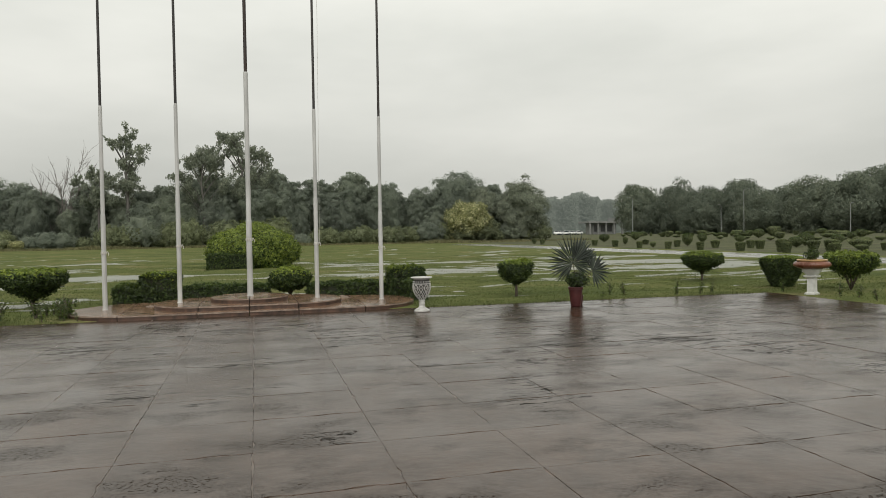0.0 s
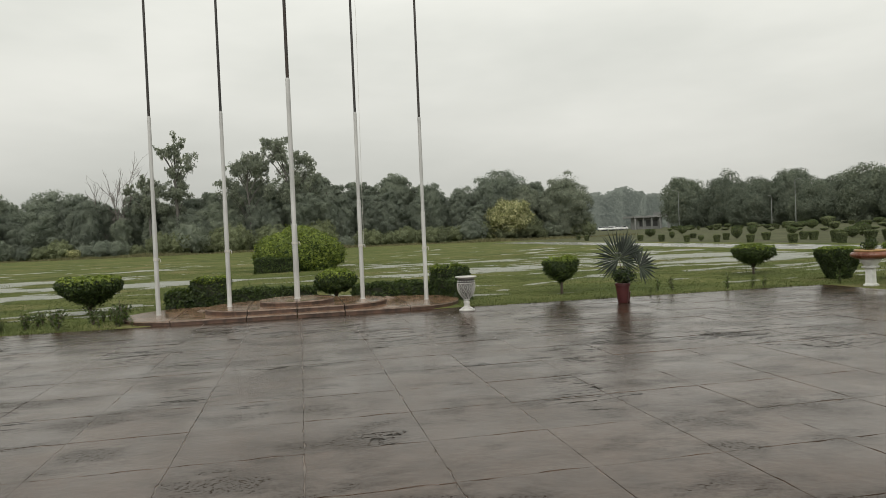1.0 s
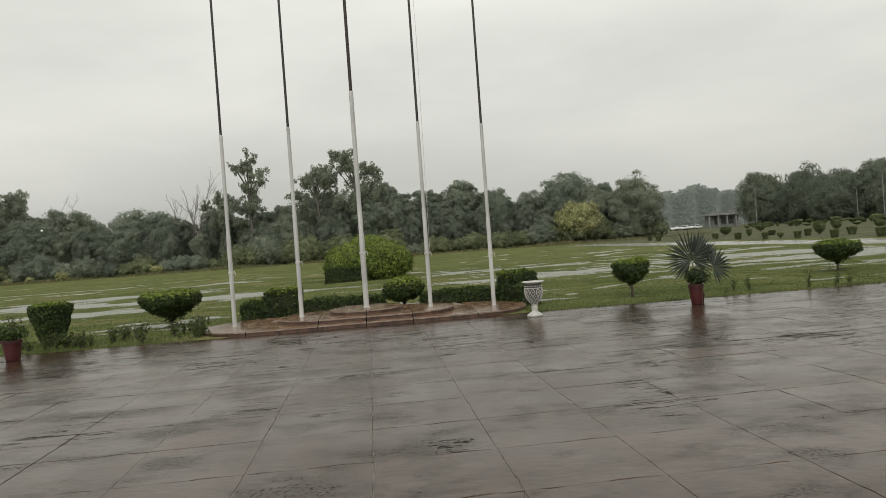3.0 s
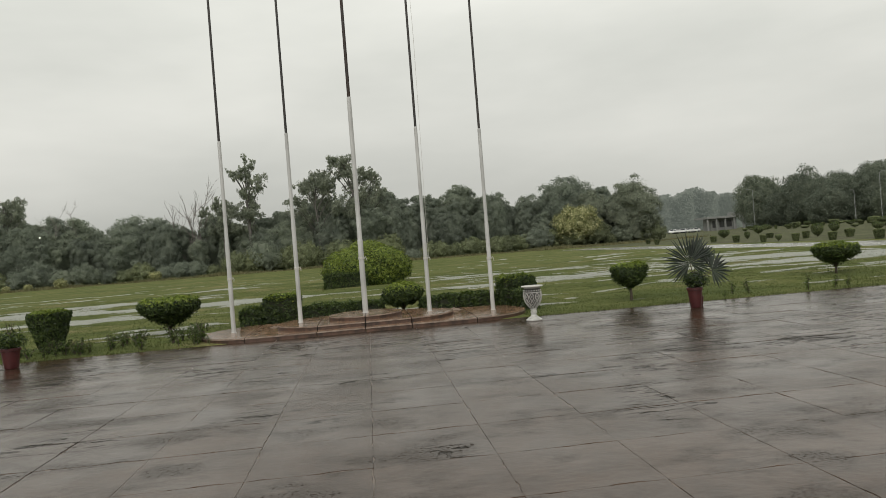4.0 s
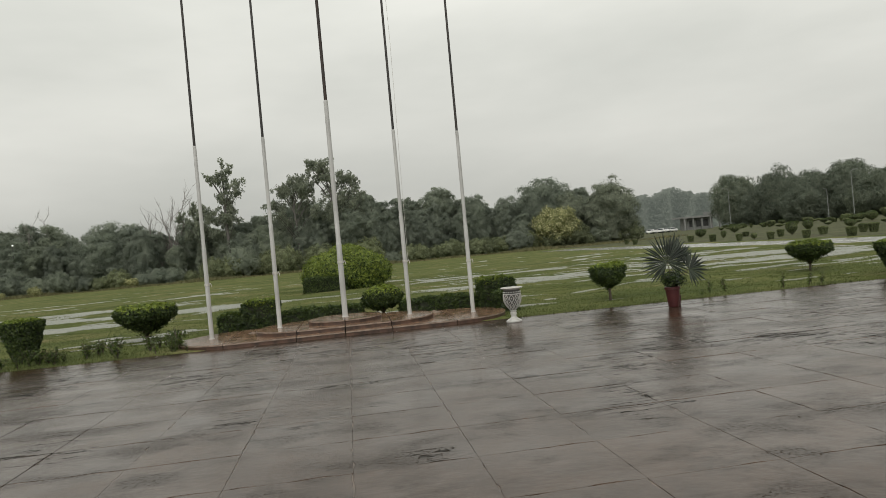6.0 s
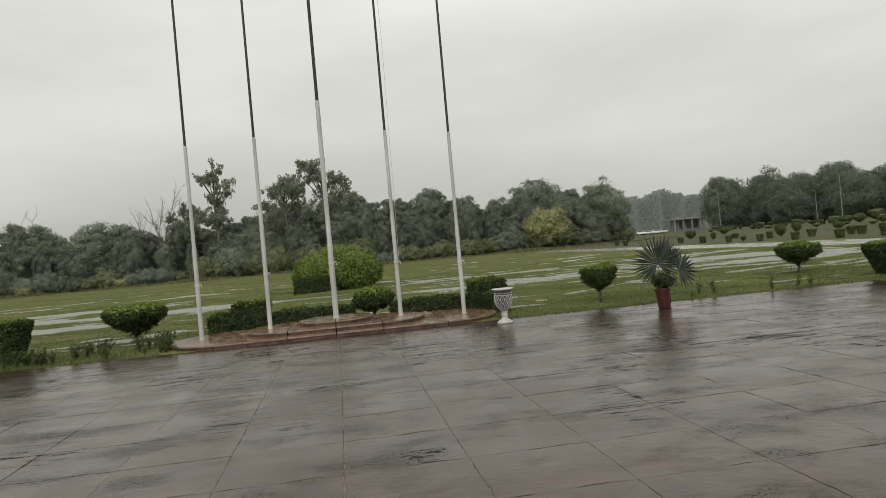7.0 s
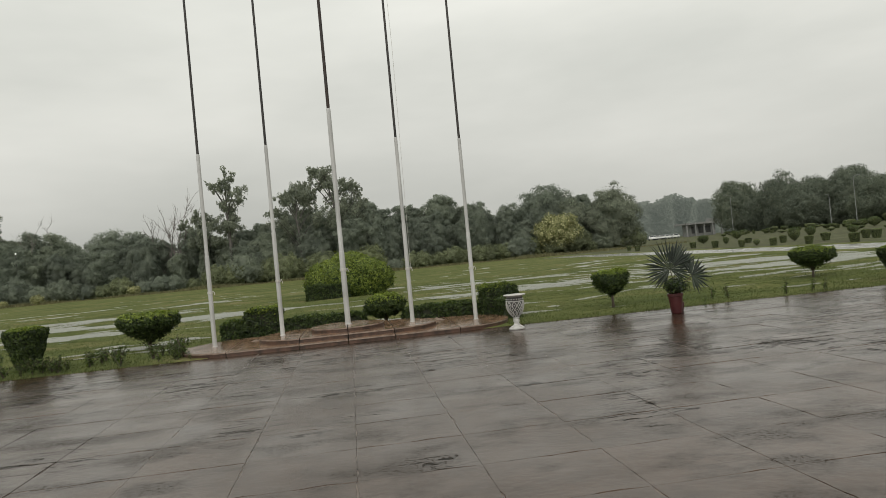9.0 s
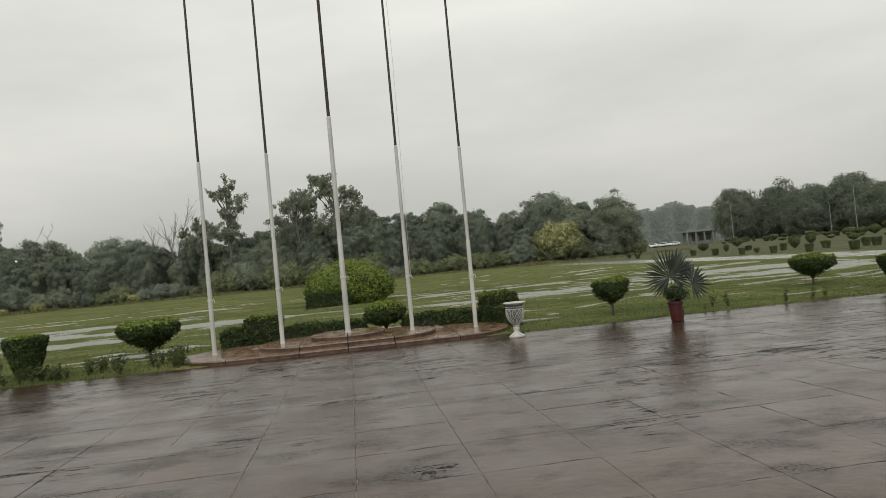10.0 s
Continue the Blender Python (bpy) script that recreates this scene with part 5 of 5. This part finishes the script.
globe = thing("globe_lamp", pose(-53.3, 121.0, 0), "slim post lamp with a white globe, lit among the trees", "lamp")
bm = bmesh.new()
tube(bm, [(0, 0, -0.1), (0, 0, 8.41)], [0.04, 0.03], 8)
part("post", bm, M_DARK, globe)
bm = bmesh.new()
bmesh.ops.create_icosphere(bm, subdivisions=3, radius=0.13, matrix=Matrix.Translation((0, 0, 8.56)))
part("globe", bm, M_GLOBE, globe, "small glowing white globe", smooth=True)

gate = thing("gatehouse", pose(0, 0, 0), "small weathered flat-roofed concrete gatehouse", "building")
bm = bmesh.new()
block(bm, 119.0, 128.5, 231.5, 237, 0.38, 4.5, 0.05)
part("wall", bm, M_CONC, gate)
bm = bmesh.new()
block(bm, 116.6, 131.0, 229.5, 238.5, 4.5, 5.2, 0.05)
block(bm, 127.6, 131.0, 231.0, 236.0, 5.2, 6.3, 0.05)
part("roof", bm, M_CONC, gate)
for x in (117.2, 120.4, 123.6, 126.8, 130.2):
    bm = bmesh.new()
    block(bm, x - 0.25, x + 0.25, 229.8, 230.3, 0.38, 4.5, 0.03)
    part("column", bm, M_CONC, gate)
for x in (119.6, 122.2, 124.8):
    bm = bmesh.new()
    block(bm, x, x + 1.9, 231.40, 231.49, 1.4, 3.7, 0.02)
    part("window", bm, M_DARK, gate)


def car(x, y, turn, label):
    ob = thing("parked_car", pose(x, y, garden_height(x), 0, 0, turn), label, "car", "parked cars")
    bm = bmesh.new()
    vs = [(-2.1, 0.45), (-2.1, 0.85), (-1.9, 0.98), (-1.1, 1.02), (-0.5, 1.45), (0.9, 1.48), (1.7, 1.05), (2.1, 0.95), (2.15, 0.45)]
    l = [bm.verts.new((u, -0.82 if z < 1.1 else -0.66, z)) for u, z in vs]
    r = [bm.verts.new((u, 0.82 if z < 1.1 else 0.66, z)) for u, z in vs]
    bm.faces.new(l)
    bm.faces.new(r[::-1])
    for i in range(len(vs)):
        j = (i + 1) % len(vs)
        bm.faces.new((l[j], l[i], r[i], r[j]))
    bmesh.ops.bevel(bm, geom=list(bm.edges), offset=0.05, segments=2, affect="EDGES")
    part("body", bm, M_WHITE, ob)
    for s in (-1, 1):
        bm = bmesh.new()
        q = [bm.verts.new(c) for c in ((-0.95, s * 0.80, 1.06), (1.45, s * 0.80, 1.06), (0.85, s * 0.70, 1.40), (-0.45, s * 0.70, 1.40))]
        f = bm.faces.new(q)
        ext = bmesh.ops.extrude_face_region(bm, geom=[f])
        for v in ext["geom"]:
            if isinstance(v, bmesh.types.BMVert):
                v.co.y += s * 0.02
        part("side_window", bm, M_GLASS, ob)
    bm = bmesh.new()
    q = [bm.verts.new(c) for c in ((-1.12, -0.66, 1.05), (-1.12, 0.66, 1.05), (-0.55, 0.6, 1.43), (-0.55, -0.6, 1.43))]
    f = bm.faces.new(q)
    ext = bmesh.ops.extrude_face_region(bm, geom=[f])
    for v in ext["geom"]:
        if isinstance(v, bmesh.types.BMVert):
            v.co += Vector((-0.03, 0, 0.02))
    part("windscreen", bm, M_GLASS, ob)
    for u in (-1.35, 1.35):
        for s in (-0.78, 0.78):
            bm = bmesh.new()
            bmesh.ops.create_cone(bm, cap_ends=True, segments=18, radius1=0.33, radius2=0.33, depth=0.2, matrix=pose(u, s, 0.33, 90))
            wheel = part("wheel", bm, M_TYRE, ob)
            bm = bmesh.new()
            bmesh.ops.create_cone(bm, cap_ends=True, segments=14, radius1=0.2, radius2=0.17, depth=0.03, matrix=pose(u, s * 1.135, 0.33, 90 if s < 0 else -90))
            part("hubcap", bm, M_LAMP, wheel)
    return ob


for x, y, turn in ((101.6, 218, 8), (105.2, 216, 20), (101.2, 224, 70), (103.6, 225, 95), (106.4, 223, 80)):
    car(x, y, turn, "white saloon car parked near the gatehouse")


# ---- weeds at the lawn's edge ----
def weed(m, h, w, seed, n=5, label="straggling green weed at the paving's edge"):
    rng = np.random.default_rng(seed)
    ob = thing("weed_plant", m, label, "weed", "weeds at the edge")
    bm = bmesh.new()
    at = []
    for i in range(n):
        a, s = rng.uniform(0, 6.28), w * rng.uniform(0.2, 1.0)
        top = Vector((math.cos(a) * s, math.sin(a) * s * 0.7, h * rng.uniform(0.55, 1.05)))
        mid = Vector((top.x * 0.35, top.y * 0.35, top.z * 0.55))
        tube(bm, [(0, 0, -0.02), mid, top], [0.006, 0.005, 0.003], 4)
        for q in range(13):
            t = rng.uniform(0.2, 1.0)
            b0 = mid * (2 * t) if t < 0.5 else mid.lerp(top, 2 * t - 1)
            at.append(b0[:])
    part("stem", bm, M_BARK, ob)
    at = np.array(at) + rng.normal(size=(len(at), 3)) * 0.03
    tagged(leaves("foliage", at, np.tile((0, -0.3, 0.9), (len(at), 1)), 0.065, 0.03, (M_LEAF_DARK, M_LEAF_CLIP), (rng.random(len(at)) < 0.75).astype(int), ob, wild=1.0, seed=seed), kind="stuff")
    return ob


weeds = [weed(pose(-4.4, 16.0, 0), 0.42, 0.3, 201, 8), weed(pose(-5.0, 15.7, 0), 0.34, 0.28, 202, 7), weed(pose(-6.6, 15.75, 0), 0.40, 0.26, 203, 8), weed(pose(9.0, 15.8, 0), 0.40, 0.2, 204, 5)]
for i in range(18):
    put(weeds[i % 3], rnd.uniform(-6.0, -3.6), rnd.uniform(15.35, 17.0), rnd.uniform(0.65, 1.4), rnd.uniform(0, 360))
for i in range(16):
    put(weeds[i % 3], rnd.uniform(-8.6, -5.6), rnd.uniform(15.35, 16.2), rnd.uniform(0.5, 1.0), rnd.uniform(0, 360))
for x, y, s in ((-3.75, 15.45, 0.8), (-3.45, 15.32, 0.6), (-4.1, 15.36, 0.8), (10.2, 15.35, 0.9), (10.9, 15.4, 0.9), (11.2, 15.4, 0.8), (13.0, 14.9, 0.9), (13.25, 13.4, 1.0), (13.4, 13.0, 0.9), (13.2, 12.3, 0.8), (13.6, 11.8, 0.8), (8.2, 15.5, 0.5), (8.6, 15.9, 0.9)):
    put(weeds[3], x, y, s, rnd.uniform(0, 360))

# ---- grass blades on the nearer lawn ----
rng = np.random.default_rng(91)
n = 120000
bx = np.concatenate([rng.uniform(-13, 20, n), rng.uniform(EDGE_X, 20, 9000), rng.uniform(-20, 26, 80000)])
by = np.concatenate([EDGE_Y - 0.02 + (rng.random(n) ** 1.5) * 9, rng.uniform(6, EDGE_Y, 9000), rng.uniform(22, 46, 80000)])
bh = np.concatenate([rng.uniform(0.01, 0.042, n), rng.uniform(0.01, 0.042, 9000), rng.uniform(0.02, 0.055, 80000)])
zz = np.array([lawn_height(u, v) for u, v in zip(bx, by)])
# blades that stand in the shallow water reach just above it
wet = zz < -0.006
bh = np.where(wet, -0.004 - zz + rng.uniform(0.0, 0.024, len(zz)), bh)
keep = (~wet | ((rng.random(len(zz)) < 0.62) & (zz > -0.075))) & ~((np.abs(bx + 0.13) < 3.6) & (by < 17.9))
bx, by, bh, zz = bx[keep], by[keep], bh[keep], zz[keep]
k = len(bx)
ang, ln = rng.uniform(0, 6.28, k), rng.uniform(0.2, 0.9, k) * bh
wd = np.where((zz < -0.006) & (by > 22), 0.030, np.minimum(bh * 0.3, 0.012))
dx, dy = np.cos(ang), np.sin(ang)
v = np.stack([np.stack([bx - dy * wd, by + dx * wd, zz - 0.01], 1), np.stack([bx + dy * wd, by - dx * wd, zz - 0.01], 1), np.stack([bx + dx * ln, by + dy * ln, zz + bh], 1)], 1).reshape(-1, 3)
grass = from_arrays("grass", v, np.arange(3 * k).reshape(k, 3), [M_BLADE])
tagged(grass, "short wet green grass at the paving's edge", "grass", kind="stuff")

# taller dry grass where the lawn meets the woodland
rng = np.random.default_rng(93)
k = 26000
bx, by = rng.uniform(-80, 56, k), 117 - 9 * rng.random(k) ** 1.6
bh = rng.uniform(0.2, 0.8, k) * (0.6 + 0.4 * np.sin(bx * 0.35) * np.sin(bx * 0.13 + 1))
ang = rng.uniform(0, 6.28, k)
dx, dy = np.cos(ang), np.sin(ang)
wd, ln = 0.05, bh * 0.5
zz = np.full(k, 0.06)
v = np.stack([np.stack([bx - dy * wd, by + dx * wd, zz], 1), np.stack([bx + dy * wd, by - dx * wd, zz], 1), np.stack([bx + dx * ln, by + dy * ln, zz + bh], 1)], 1).reshape(-1, 3)
fringe = from_arrays("tall_grass", v, np.arange(3 * k).reshape(k, 3), [M_DRY])
tagged(fringe, "rough yellowing grass along the woodland's foot", "grass", kind="stuff")

# ---- paving slabs ----
SX, SY, GAP = 0.987, 0.970, 0.004


def slab_mesh(w, d, seed):
    """A slab whose arrises are chipped and worn unevenly."""
    rng = np.random.default_rng(seed)
    bm = bmesh.new()
    e, n = 0.003, 9
    ring = []
    for ax, ay, bx, by, ux, uy in ((0, 0, w, 0, 0, 1), (w, 0, w, d, -1, 0), (w, d, 0, d, 0, -1), (0, d, 0, 0, 1, 0)):
        for i in range(n):
            t = (i + (rng.uniform(-0.3, 0.3) if i else 0)) / n
            chip = 0.0 if i == 0 else max(0.0, rng.normal(0.0005, 0.0025)) + (rng.uniform(0.008, 0.020) if rng.random() < 0.10 else 0)
            ring.append((ax + (bx - ax) * t, ay + (by - ay) * t, ux * chip, uy * chip))
    k = len(ring)
    low = [bm.verts.new((x, y, -0.05)) for x, y, _, _ in ring]
    mid = [bm.verts.new((x + u, y + v, -e)) for x, y, u, v in ring]
    top = [bm.verts.new((min(max(x + u * 1.2, e), w - e), min(max(y + v * 1.2, e), d - e), 0)) for x, y, u, v in ring]
    bm.faces.new(top)
    for a, b in ((low, mid), (mid, top)):
        for i in range(k):
            bm.faces.new((a[i], a[(i + 1) % k], b[(i + 1) % k], b[i]))
    me = bpy.data.meshes.new("slab")
    bm.normal_update()
    bm.to_mesh(me)
    bm.free()
    me.materials.append(M_SLAB)
    return me


slabs = [slab_mesh(SX - GAP, SY - GAP, 400 + i) for i in range(8)]
rest_v, rest_f = [], []
for j in range(-30, 11):
    for i in range(-30, 13):
        x, y = -0.051 + i * SX, 4.51 + j * SY
        z, tx, ty = rnd.uniform(-0.002, 0.001), rnd.uniform(-0.002, 0.002), rnd.uniform(-0.002, 0.002)
        if -9 <= i and -2 <= j:
            ob = new("slab", rnd.choice(slabs))
            ob.parent = plaza
            # here and there the joint is filled flush
            ob.matrix_basis = Matrix.LocRotScale((x, y, z), Euler((tx, ty, 0)), (1.0042 if rnd.random() < 0.66 else 1, 1.0042 if rnd.random() < 0.93 else 1, 1))
        else:
            b = len(rest_v)
            rest_v += [(x, y, z), (x + SX - GAP, y, z), (x + SX - GAP, y + SY - GAP, z), (x, y + SY - GAP, z)]
            rest_v += [(u, v, -0.05) for u, v, _ in rest_v[b:b + 4]]
            rest_f += [(b, b + 1, b + 2, b + 3)] + [(b + 4 + q, b + 4 + (q + 1) % 4, b + (q + 1) % 4, b + q) for q in range(4)]
rest = from_arrays("outer_slabs", np.array(rest_v), np.array(rest_f), [M_SLAB], parent=plaza)
tagged(rest, kind="stuff")
